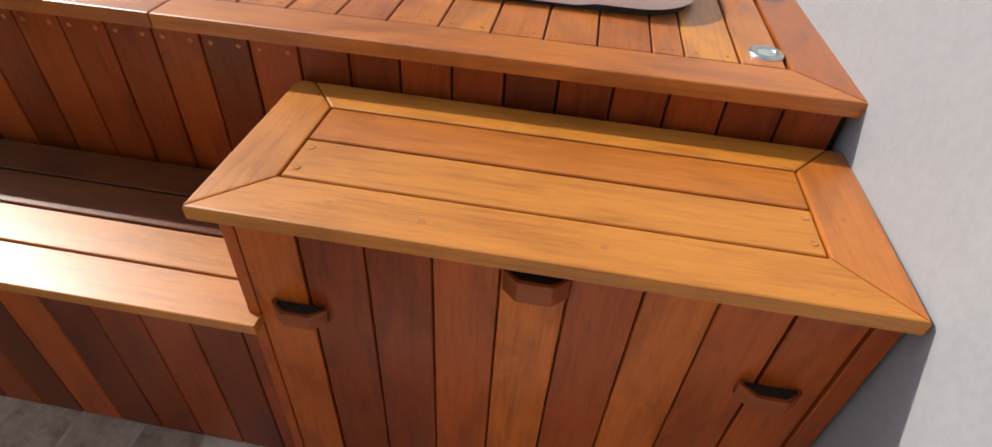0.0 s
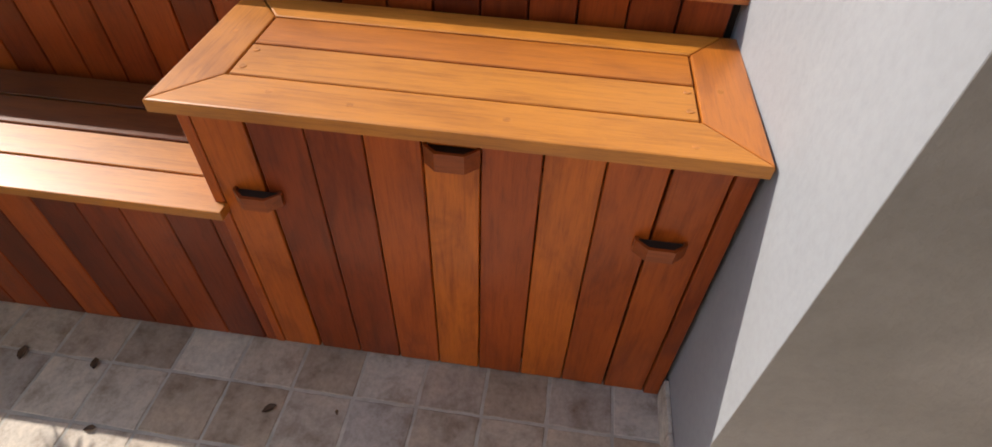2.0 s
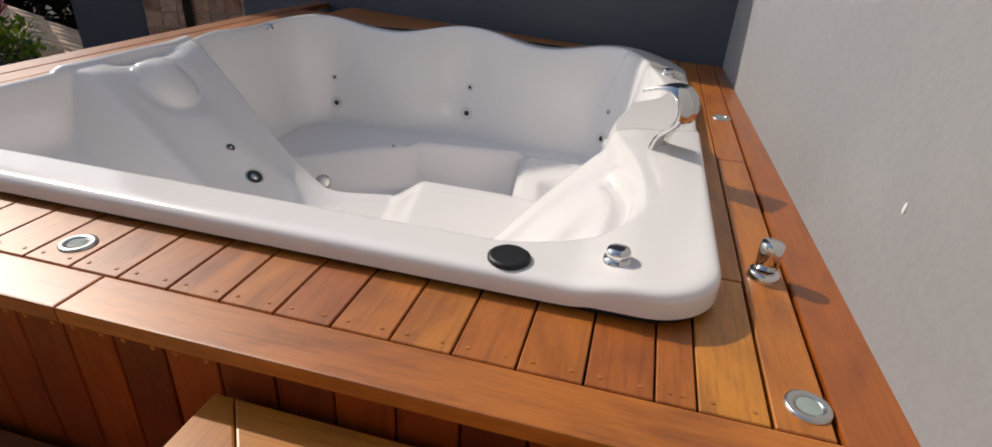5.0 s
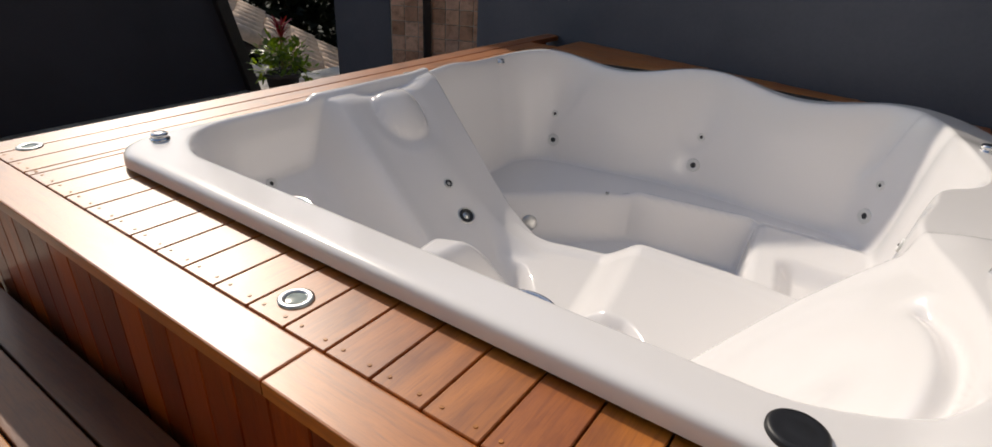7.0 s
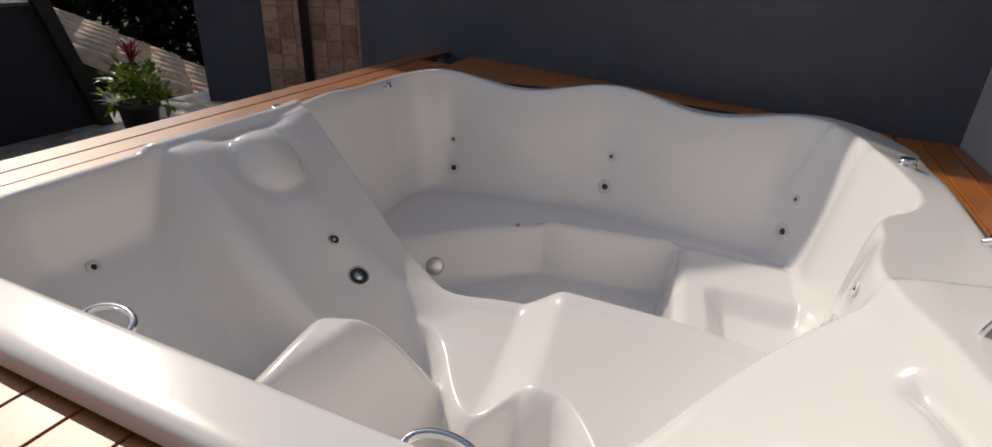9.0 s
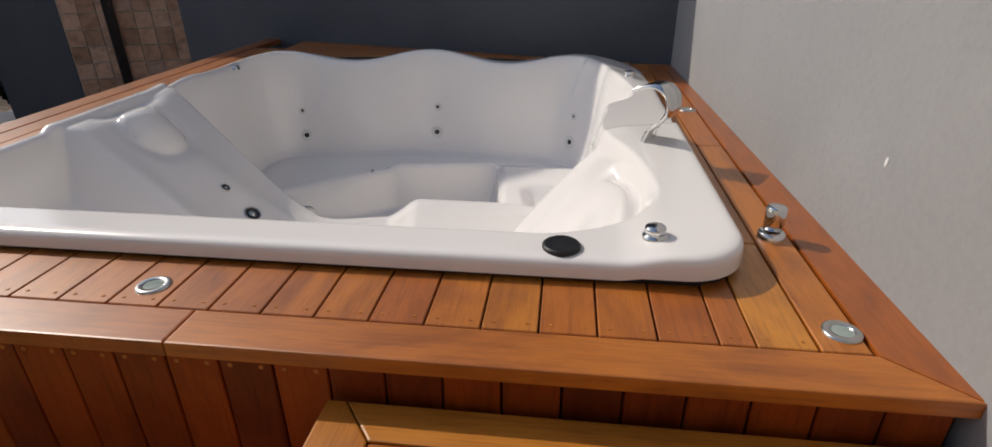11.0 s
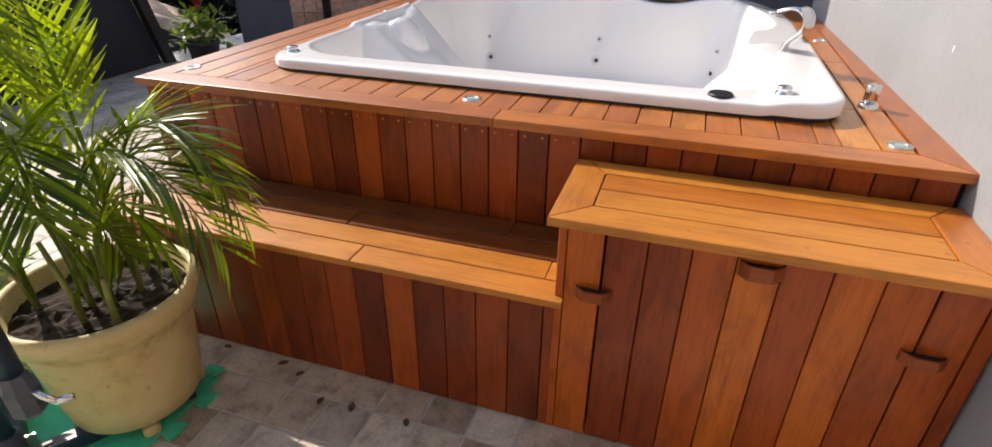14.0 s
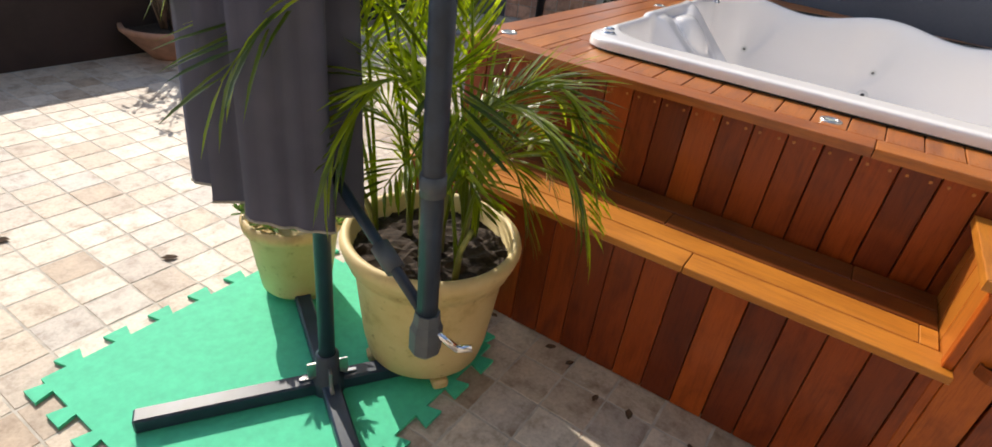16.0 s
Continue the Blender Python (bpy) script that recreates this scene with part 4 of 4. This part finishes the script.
    for _ in range(30):
        an, rr, zz = rnd.uniform(0, 6.28), rnd.uniform(0.1, 1.4), rnd.uniform(0.74 if h > 10 else 0.12, 1.0)
        clump(bm, (rr * math.cos(an), rr * math.sin(an), h * zz), rnd.uniform(0.35, 0.6), 55, 0.20, rnd)
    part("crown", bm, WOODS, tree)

hedge = thing("hedge", "dense dark hedge behind the neighbouring roof", "hedge", (-9.8, 9.4, -2.6))
bm = bmesh.new()
for _ in range(340):
    u, v = rnd.uniform(-5.0, 5.0), rnd.uniform(-1.3, 1.3)
    clump(bm, (0.62 * u - 0.7 * v, 0.78 * u + 0.6 * v, rnd.uniform(0.3, 4.5)), 0.60, 46, 0.34, rnd)
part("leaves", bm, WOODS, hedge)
bm = bmesh.new()
for u in range(-4, 5):
    tube(bm, [(0.62 * u, 0.78 * u, 0), (0.62 * u + 0.1, 0.78 * u, 2.8)], 0.06, 7, 0.02)
part("trunk", bm, BARK, hedge)

# ---------------------------------------------------------------- red-flowered plant by the post
CLAYPOT = plain("dark_planter", (0.035, 0.03, 0.03), 0.6, 0, 0.3, 20)
rnd = random.Random(3)
plant = thing("potted_plant", "bushy green plant with red bracts in a dark pot", "plant", (-4.385, 3.426, -0.001))
part("pot", lathe(bmesh.new(), [(0, 0), (0.12, 0), (0.15, 0.22), (0.165, 0.22), (0.165, 0.26), (0.145, 0.26), (0.14, 0.22), (0, 0.22)], 24), CLAYPOT, plant, "", None, True)
bm = bmesh.new()
for _ in range(14):
    an, rr = rnd.uniform(0, 6.28), rnd.uniform(0.02, 0.22)
    clump(bm, (rr * math.cos(an), rr * math.sin(an), rnd.uniform(0.28, 0.52)), 0.11, 26, 0.085, rnd)
part("foliage", bm, SHRUB, plant)
bm = bmesh.new()
for k in range(26):
    an, el = k * 2.4, rnd.uniform(0.5, 1.35)
    d = Vector((math.cos(an) * math.cos(el), math.sin(an) * math.cos(el), math.sin(el)))
    b = Vector((0.0, 0.03, 0.52 + 0.006 * k))
    leaf(bm, b, b + d * rnd.uniform(0.13, 0.20), 0.013, Vector((0, 0, 1)))
part("flower", bm, REDLEAF, plant, "upright red bracts")
part("stem", tube(bmesh.new(), [(0, 0, 0.22), (0, 0.02, 0.45), (0, 0.03, 0.68)], 0.012, 8, 0.006), STEMG, plant)
for sx, sy, s in ((-4.29, 3.246, 0.05), (-4.08, 3.506, 0.06), (-4.43, 3.226, 0.04)):
    bm = bmesh.new()
    bmesh.ops.create_icosphere(bm, subdivisions=2, radius=s)
    for v in bm.verts:
        v.co = Vector((v.co.x * 1.5, v.co.y, v.co.z * 0.5)) * (1 + 0.18 * noise.noise(v.co * 14))
    o = part("stone", bm, WHITE_WALL, None, "", Matrix.Translation((sx, sy, s * 0.42)), True)
    tagged(o, "pale rounded stone lying beside the potted plant", "stone", "stones by the plant")

# ---------------------------------------------------------------- bowl with a flowering shrub
BOWLC = plain("terracotta", (0.38, 0.21, 0.14), 0.75, 0, 0.25, 10, 0.3)
rnd = random.Random(21)
bowl = thing("bowl_planter", "wide terracotta bowl with a thin pale-leaved shrub", "plant", (-4.78, 0.88, 0.0))
part("bowl", lathe(bmesh.new(), [(0, 0), (0.15, 0), (0.17, 0.03), (0.27, 0.14), (0.31, 0.19), (0.325, 0.20), (0.325, 0.235), (0.30, 0.235), (0.285, 0.19), (0, 0.185)], 40), BOWLC, bowl, "", None, True)
part("soil", lathe(bmesh.new(), [(0.285, 0.187), (0.15, 0.205), (0, 0.20)], 24), SOIL, bowl)
bm, bl = bmesh.new(), bmesh.new()
for k in range(16):
    an = k * 0.77
    rr = rnd.uniform(0.15, 0.38)
    hh = rnd.uniform(0.35, 0.75)
    top = Vector((rr * math.cos(an), rr * math.sin(an), 0.2 + hh))
    mid = Vector((rr * 0.35 * math.cos(an + .3), rr * 0.35 * math.sin(an + .3), 0.2 + hh * 0.5))
    tube(bm, [(0.04 * math.cos(an), 0.04 * math.sin(an), 0.18), mid, top], 0.011, 6, 0.004)
    clump(bl, top, 0.07, 16, 0.05, rnd)
    clump(bl, (mid + top) / 2, 0.06, 7, 0.045, rnd)
part("branches", bm, BARK, bowl, "", None, True)
part("foliage", bl, leaf_material("pale_leaf", (0.34, 0.36, 0.25), (0.10, 0.13, 0.06), 0.2), bowl)

# ---------------------------------------------------------------- green foam mat
MATG = plain("green_foam", (0.05, 0.54, 0.31), 0.75, 0, 0.10, 30, 0.15)


def toothed(a, b, n, depth, outline):
    """Interlocking teeth along an edge from a to b."""
    a, b = Vector(a), Vector(b)
    d = (b - a) / n
    o = Vector((d.y, -d.x)).normalized() * depth
    for k in range(n):
        p = a + d * k
        outline += [tuple(p + d * 0.20), tuple(p + d * 0.10 + o), tuple(p + d * 0.62 + o), tuple(p + d * 0.52)]


out = []
mx0, mx1, my0, my1 = -2.06, -1.13, -1.15, -0.15
out.append((mx0, my0))
toothed((mx0, my0), (mx1, my0), 7, 0.05, out)
out.append((mx1, my0))
toothed((mx1, my0), (mx1, my1), 7, 0.05, out)
out.append((mx1, my1))
toothed((mx1, my1), (mx0, my1), 7, 0.05, out)
out.append((mx0, my1))
toothed((mx0, my1), (mx0, my0), 7, 0.05, out)
mat_ob = part("foam_mat", prism(bmesh.new(), out, 0.0005, 0.012), MATG)
tagged(mat_ob, "green foam puzzle mat with toothed edges on the tiles", "mat")

# ---------------------------------------------------------------- planters
PL, n_, l_, b_ = material("cream_planter", 0.55)
tc_ = n_.new("ShaderNodeTexCoord")
a_ = noise_tex(n_, l_, tc_.outputs["Object"], 4.5, 6, 0.65)
c_ = noise_tex(n_, l_, tc_.outputs["Object"], 26, 5, 0.7)
r_ = ramp(n_, [(0.30, (0.40, 0.26, 0.10)), (0.45, (0.62, 0.47, 0.22)), (0.7, (0.70, 0.56, 0.30))])
l_.new(a_.outputs[0], r_.inputs[0])
r2_ = ramp(n_, [(0.26, (0.35, 0.28, 0.18)), (0.40, (1, 1, 1))])
l_.new(c_.outputs[0], r2_.inputs[0])
l_.new(mixed(n_, l_, r_.outputs[0], r2_.outputs[0], 0.8, 'MULTIPLY'), b_.inputs["Base Color"])
bumped(n_, l_, b_, c_.outputs[0], 0.25, 0.003)

PX, PY = -1.295, -0.316
planter = thing("palm_planter", "areca palm in a large stained cream planter", "plant", (PX, PY, 0.012))
part("pot", lathe(bmesh.new(), [(0, 0.03), (0.165, 0.03), (0.19, 0.05), (0.205, 0.12), (0.232, 0.36), (0.238, 0.385), (0.252, 0.39), (0.256, 0.41), (0.268, 0.43), (0.276, 0.455), (0.270, 0.475), (0.255, 0.480), (0.244, 0.470), (0.236, 0.40), (0.0, 0.36)], 56), PL, planter, "", None, True)
for a in range(4):
    part("foot", box(bmesh.new(), (-0.03, -0.025, 0.0), (0.03, 0.025, 0.035), 0.008), PL, planter, "", Matrix.Translation((0.165 * math.cos(a * 1.57 - 0.6), 0.165 * math.sin(a * 1.57 - 0.6), 0)) @ Matrix.Rotation(a * 1.57 - 0.6, 4, 'Z'))
bm = bmesh.new()
rnd = random.Random(8)
bmesh.ops.create_grid(bm, x_segments=26, y_segments=26, size=0.236)
for v in bm.verts:
    if v.co.xy.length > 0.235:
        v.co.xy = v.co.xy.normalized() * 0.235
    v.co.z = 0.418 + 0.022 * noise.noise(v.co * 30)
part("soil", bm, SOIL, planter, "dark crumbly soil")


def bez(a, b, c, d, t):
    return a * (1 - t) ** 3 + b * 3 * t * (1 - t) ** 2 + c * 3 * t * t * (1 - t) + d * t ** 3


def frond(base, tip, lift, leaves, length, rnd, droop=0.25, name="frond"):
    """A feather leaf: arched rib with two rows of narrow leaflets."""
    base, tip = Vector(base), Vector(tip)
    mid1 = base + Vector((0, 0, lift)) + (tip - base) * 0.15
    mid2 = base + (tip - base) * 0.62 + Vector((0, 0, lift * 1.05))
    bm = bmesh.new()
    pts = [bez(base, mid1, mid2, tip, k / 14) for k in range(15)]
    tube(bm, pts, 0.006, 5, 0.002)
    leaves = int(leaves * 1.0)
    for k in range(leaves):
        t = 0.30 + 0.69 * k / (leaves - 1)
        p = bez(base, mid1, mid2, tip, t)
        d = (bez(base, mid1, mid2, tip, min(t + 0.02, 1)) - bez(base, mid1, mid2, tip, t - 0.02)).normalized()
        s = d.cross(Vector((0, 0, 1)))
        s = s.normalized() if s.length > 0.05 else d.orthogonal().normalized()
        n = s.cross(d).normalized()
        size = length * (0.45 + 0.75 * math.sin(math.pi * min(1, (t - 0.22) / 0.85))) * rnd.uniform(0.85, 1.1)
        for sg in (-1, 1):
            w = (d * 0.85 + s * sg * 0.70 + n * rnd.uniform(0.05, 0.45) - Vector((0, 0, 0.55 * droop * rnd.uniform(0.4, 1.3)))).normalized()
            leaf(bm, p, p + w * size, 0.0064 * rnd.uniform(0.8, 1.15), n)
    o = part(name, bm, PALM, planter)
    return o


rnd = random.Random(14)
stems = []
for k in range(9):
    a = k * 0.7 + 0.2
    r0 = 0.03 + 0.07 * (k % 3)
    stems.append((r0 * math.cos(a), r0 * math.sin(a)))
for k, (x, y) in enumerate(stems):
    bm = tube(bmesh.new(), [(x, y, 0.40), (x * 1.1, y * 1.1, 0.52), (x * 1.4, y * 1.4, 0.62 + 0.03 * (k % 4))], 0.011, 8, 0.007)
    part("stem", bm, STEMG, planter, "", None, True)
# named fronds: tips relative to the planter
for tip, lift, nl, ln, dr in (
        ((0.42, 0.20, 0.66), 0.56, 30, 0.20, 0.45), ((0.46, 0.06, 0.66), 0.50, 32, 0.22, 0.45), ((-0.30, -0.25, 1.26), 0.55, 28, 0.28, 0.10),
        ((-0.10, -0.56, 1.02), 0.55, 28, 0.26, 0.28), ((0.02, -0.42, 0.84), 0.48, 28, 0.24, 0.40), ((-0.34, -0.46, 1.20), 0.5, 28, 0.26, 0.15),
        ((-0.52, 0.10, 1.18), 0.62, 30, 0.27, 0.15), ((-0.46, 0.02, 1.28), 0.6, 30, 0.27, 0.08), ((-0.12, 0.14, 1.12), 0.6, 28, 0.26, 0.15),
        ((-0.34, -0.16, 1.46), 0.55, 30, 0.28, 0.02), ((-0.20, -0.36, 1.32), 0.5, 28, 0.28, 0.06), ((-0.24, -0.12, 1.52), 0.5, 28, 0.25, 0.05),
        ((0.22, -0.20, 0.84), 0.45, 28, 0.20, 0.35), ((0.32, 0.32, 0.72), 0.48, 28, 0.22, 0.4), ((-0.42, 0.34, 0.90), 0.55, 28, 0.24, 0.3),
        ((0.30, 0.02, 0.62), 0.36, 24, 0.18, 0.4), ((-0.26, -0.30, 0.72), 0.36, 24, 0.19, 0.4),
        ((0.12, 0.34, 0.70), 0.34, 24, 0.18, 0.4), ((-0.36, 0.0, 0.78), 0.36, 24, 0.2, 0.4), ((0.24, 0.24, 0.66), 0.3, 24, 0.16, 0.4)):
    x, y = stems[rnd.randrange(len(stems))]
    frond((x, y, 0.46), tip, lift, nl, ln, rnd, dr)

for k in range(5):
    a = k * 2.4
    rr = 0.16 + 0.10 * ((k * 7) % 5) / 5
    x, y = stems[k % len(stems)]
    frond((x, y, 0.44), (rr * math.cos(a), rr * math.sin(a), 0.62 + 0.05 * (k % 5)), 0.22, 17, 0.15, rnd, 0.2)

small = thing("succulent_planter", "small cream planter with a grey-green succulent", "plant", (-1.875, -0.37, 0.012))
part("pot", lathe(bmesh.new(), [(0, 0.02), (0.11, 0.02), (0.125, 0.04), (0.158, 0.28), (0.172, 0.285), (0.176, 0.31), (0.166, 0.33), (0.152, 0.325), (0.148, 0.29), (0, 0.285)], 44), PL, small, "", None, True)
for a in range(3):
    part("foot", box(bmesh.new(), (-0.02, -0.02, 0.0), (0.02, 0.02, 0.024), 0.005), PL, small, "", Matrix.Translation((0.09 * math.cos(a * 2.1), 0.09 * math.sin(a * 2.1), 0)))
bm = bmesh.new()
rnd = random.Random(31)
for _ in range(40):
    c = Vector((rnd.gauss(0, 0.085), rnd.gauss(0, 0.085), 0.31 + rnd.uniform(0, 0.13)))
    for k in range(11):
        an, el = k * 2.4, 0.2 + 0.1 * k
        d = Vector((math.cos(an) * math.cos(el), math.sin(an) * math.cos(el), math.sin(el)))
        leaf(bm, c, c + d * 0.055, 0.008, Vector((0, 0, 1)), 0.6)
part("foliage", bm, SUCC, small)

# ---------------------------------------------------------------- folded cantilever umbrella
NAVY = plain("dark_blue_steel", (0.016, 0.032, 0.058), 0.42, 0.0, 0.25, 20)
GREYPL = plain("grey_plastic", (0.07, 0.085, 0.10), 0.5, 0, 0.15, 25)
CLOTH, n_, l_, b_ = material("grey_cloth", 0.9)
tc_ = n_.new("ShaderNodeTexCoord")
w_ = noise_tex(n_, l_, tc_.outputs["Object"], 5, 4)
f_ = noise_tex(n_, l_, tc_.outputs["Object"], 260, 2)
r_ = ramp(n_, [(0.3, (0.066, 0.070, 0.104)), (0.7, (0.098, 0.102, 0.148))])
l_.new(w_.outputs[0], r_.inputs[0])
l_.new(r_.outputs[0], b_.inputs["Base Color"])
bumped(n_, l_, b_, f_.outputs[0], 0.3, 0.001)
UX, UY = -1.41, -0.64
umb = thing("cantilever_umbrella", "folded dark grey cantilever umbrella on a cross base", "umbrella", (UX, UY, 0.012))
part("mast", tube(bmesh.new(), [(0, 0, 0.05), (0, 0, 1.2), (0, 0, 2.45)], 0.0235, 20), NAVY, umb, "", None, True)
part("collar", tube(bmesh.new(), [(0, 0, 0.665), (0, 0, 0.70)], 0.028, 20), GREYPL, umb, "", None, True)
for an, ln in ((237, 0.52), (57, 0.48), (150, 0.50), (330, 0.42)):
    bm = box(bmesh.new(), (0.03, -0.027, 0.0), (ln, 0.027, 0.05), 0.006)
    part("base_arm", bm, NAVY, umb, "", Matrix.Rotation(radians(an), 4, 'Z'))
part("base_socket", lathe(bmesh.new(), [(0.05, 0.0), (0.05, 0.052), (0.036, 0.06), (0.034, 0.14), (0.026, 0.145)], 24), NAVY, umb, "", None, True)
for an in (57, 147, 237, 327):
    bm = prism(bmesh.new(), [(0.03, -0.006), (0.085, -0.006), (0.085, 0.006), (0.03, 0.006)], 0.05, 0.056)
    box(bm, (0.03, -0.004, 0.05), (0.06, 0.004, 0.11), 0.001)
    part("bracket", bm, STEEL, umb, "worn steel bracket", Matrix.Rotation(radians(an), 4, 'Z'))
ax, ay = -0.965 - UX, -0.748 - UY
part("arm", tube(bmesh.new(), [(ax, ay, 0.60), (ax - 0.006, ay - 0.002, 0.92), (ax - 0.02, ay - 0.01, 2.30)], 0.0225, 20), NAVY, umb, "", None, True)
part("arm_clamp", tube(bmesh.new(), [(ax - 0.006, ay - 0.002, 0.895), (ax - 0.007, ay - 0.002, 0.937)], 0.0255, 20), GREYPL, umb, "grey plastic clamp", None, True)
bm = lathe(bmesh.new(), [(0, -0.062), (0.022, -0.055), (0.036, -0.038), (0.036, 0.020), (0.030, 0.034), (0.027, 0.062), (0.0, 0.064)], 8, (ax, ay, 0.555))
crank = part("crank_box", bm, GREYPL, umb, "grey plastic crank housing")
bm = tube(bmesh.new(), [(ax + 0.025, ay + 0.0, 0.575), (ax + 0.075, ay + 0.015, 0.545)], 0.008, 8)
tube(bm, [(ax + 0.070, ay + 0.013, 0.545), (ax + 0.098, ay + 0.036, 0.548)], 0.0085, 10)
part("crank_handle", bm, CHROME, crank, "bright metal crank handle", None, True)
part("strut", tube(bmesh.new(), [(0.0, 0.0, 0.80), (ax * 0.5, ay * 0.5, 0.70), (ax, ay, 0.60)], 0.0135, 12), NAVY, umb, "", None, True)
part("strut_joint", tube(bmesh.new(), [(ax * 0.60, ay * 0.60, 0.68), (ax * 0.74, ay * 0.74, 0.652)], 0.023, 14), GREYPL, umb, "", None, True)
# hanging folds of the closed canopy
cx, cy = -1.470 - UX, -0.680 - UY
CORNER_A = [0, 14, 32, 52, 80, 110, 140, 165, 190, 215, 238, 250, 262, 273, 286, 318, 350, 360]
CORNER_R = [0.15, 0.13, 0.205, 0.13, 0.20, 0.13, 0.20, 0.14, 0.215, 0.15, 0.245, 0.165, 0.23, 0.15, 0.205, 0.178, 0.195, 0.15]
bm = bmesh.new()
rings = []
for j in range(26):
    v = j / 25
    z = 0.69 + 1.75 * v
    ring_ = []
    for k in range(96):
        a = 360 * k / 96
        r = float(np.interp(a, CORNER_A, CORNER_R)) * (1.0 - 0.28 * v) + 0.004 * math.sin(0.35 * a + 6 * v)
        zz = z + (0.04 * math.cos(radians(a) - 3.6)) * (1 - v)
        ring_.append(bm.verts.new((cx + r * math.cos(radians(a)), cy + 0.85 * r * math.sin(radians(a)), zz)))
    rings.append(ring_)
for a, b in zip(rings, rings[1:]):
    for k in range(96):
        bm.faces.new((a[k], a[(k + 1) % 96], b[(k + 1) % 96], b[k]))
bm.faces.new(rings[-1])
hem = tube(bmesh.new(), [v.co.copy() for v in rings[0]] + [rings[0][0].co.copy()], 0.0035, 6)
canopy = part("canopy", bm, CLOTH, umb, "dark grey cloth in hanging folds", None, True)
part("hem", hem, plain("pale_hem", (0.42, 0.38, 0.32), 0.9, 0, 0.2, 40), canopy, "pale stitched hem")

# ---------------------------------------------------------------- skirting, fallen leaves, floor tiles
for k in range(2):
    y1 = 0.02 - 0.137 * k
    o = part("skirting_tile", box(bmesh.new(), (WALL_X - 0.012, y1 - 0.134, 0.0), (WALL_X - 0.0005, y1, 0.085), 0.002), STONE)
    o.parent = bpy.data.objects["wall_east"]
DRY = plain("dry_leaf", (0.10, 0.055, 0.028), 0.8, 0, 0.4, 30)
rnd = random.Random(77)
for x, y, s in ((-0.62, -0.09, 0.035), (-0.40, -0.13, 0.03), (-0.73, -0.14, 0.03), (-0.52, -0.42, 0.04), (-0.98, -0.02, 0.035), (-1.2, 0.0, 0.03), (-0.30, -0.27, 0.025), (0.10, -0.15, 0.03), (-2.4, -0.6, 0.05), (-2.9, -0.9, 0.05), (-2.2, -0.1, 0.04), (-3.1, 0.1, 0.05), (-2.1, -1.35, 0.05), (-0.05, -0.3, 0.02), (-0.88, -0.05, 0.03), (0.25, -0.14, 0.012)):
    bm = bmesh.new()
    an = rnd.uniform(0, 6.28)
    d = Vector((math.cos(an), math.sin(an), 0.15))
    leaf(bm, (0, 0, 0.004), d * s * 1.3, s * 0.35, Vector((0, 0, 1)), 0.5)
    o = part("fallen_leaf", bm, DRY, None, "", Matrix.Translation((x, y, 0.002)))
    tagged(o, "curled dry brown leaf on the floor tiles", "leaf", "fallen leaves")

PITCH, TX0, TY0 = 0.163, 0.280, -0.102
def tile_mesh(seed):
    r = random.Random(seed)
    h = PITCH / 2 - 0.0028
    bm = bmesh.new()
    def edge_pts(n=4):
        pts = []
        for sx, sy, ex, ey in ((-h, -h, h, -h), (h, -h, h, h), (h, h, -h, h), (-h, h, -h, -h)):
            for k in range(n):
                t = k / n
                pts.append((sx + (ex - sx) * t + r.uniform(-0.0016, 0.0016), sy + (ey - sy) * t + r.uniform(-0.0016, 0.0016)))
        return pts
    p = edge_pts()
    lo = [bm.verts.new((x, y, -0.012)) for x, y in p]
    mid = [bm.verts.new((x, y, -0.0025)) for x, y in p]
    hi = [bm.verts.new((x * 0.965, y * 0.965, r.uniform(-0.0006, 0.0004))) for x, y in p]
    n = len(p)
    for i in range(n):
        j = (i + 1) % n
        bm.faces.new((lo[i], lo[j], mid[j], mid[i]))
        bm.faces.new((mid[i], mid[j], hi[j], hi[i]))
    bm.faces.new(hi)
    return mesh_of("tile", bm, STONE)


tile_kinds = [tile_mesh(40 + k) for k in range(8)]
rnd = random.Random(9)
rest_v, rest_f = [], []
near = 0
for i in range(-34, 24):
    for k in range(-24, 38):
        x, y = TX0 + PITCH * (i + 0.5), TY0 + PITCH * (k + 0.5)
        if x > WALL_X - 0.02 and y > -0.26 or x < -4.95 or y > 5.0:
            continue
        if x > LEFT + 0.1 and y > 0.12:
            continue
        if -1.85 < x < 1.0 and -1.0 < y < 0.12 or (-2.6 < x <= -1.85 and -0.9 < y < 0.0):
            if near < 300:
                o = new("tile", tile_kinds[rnd.randrange(8)])
                o.parent = floor
                o.location = (x, y, rnd.uniform(-0.001, 0.0))
                o.rotation_euler = (0, 0, rnd.randrange(4) * math.pi / 2)
                near += 1
                continue
        b = len(rest_v)
        h = PITCH / 2 - 0.0028
        z = rnd.uniform(-0.001, 0.0)
        for q, zz in ((h, -0.010), (h, z - 0.002), (h - 0.0025, z)):
            rest_v += [(x - q, y - q, zz), (x + q, y - q, zz), (x + q, y + q, zz), (x - q, y + q, zz)]
        for a in (0, 4):
            rest_f += [(b + a + m, b + a + (m + 1) % 4, b + a + 4 + (m + 1) % 4, b + a + 4 + m) for m in range(4)]
        rest_f.append((b + 8, b + 9, b + 10, b + 11))
me = bpy.data.meshes.new("far_tiles")
me.from_pydata(rest_v, [], rest_f)
me.materials.append(STONE_ISLE)
o = new("far_tiles", me)
o.parent = floor
tagged(o, kind="stuff")
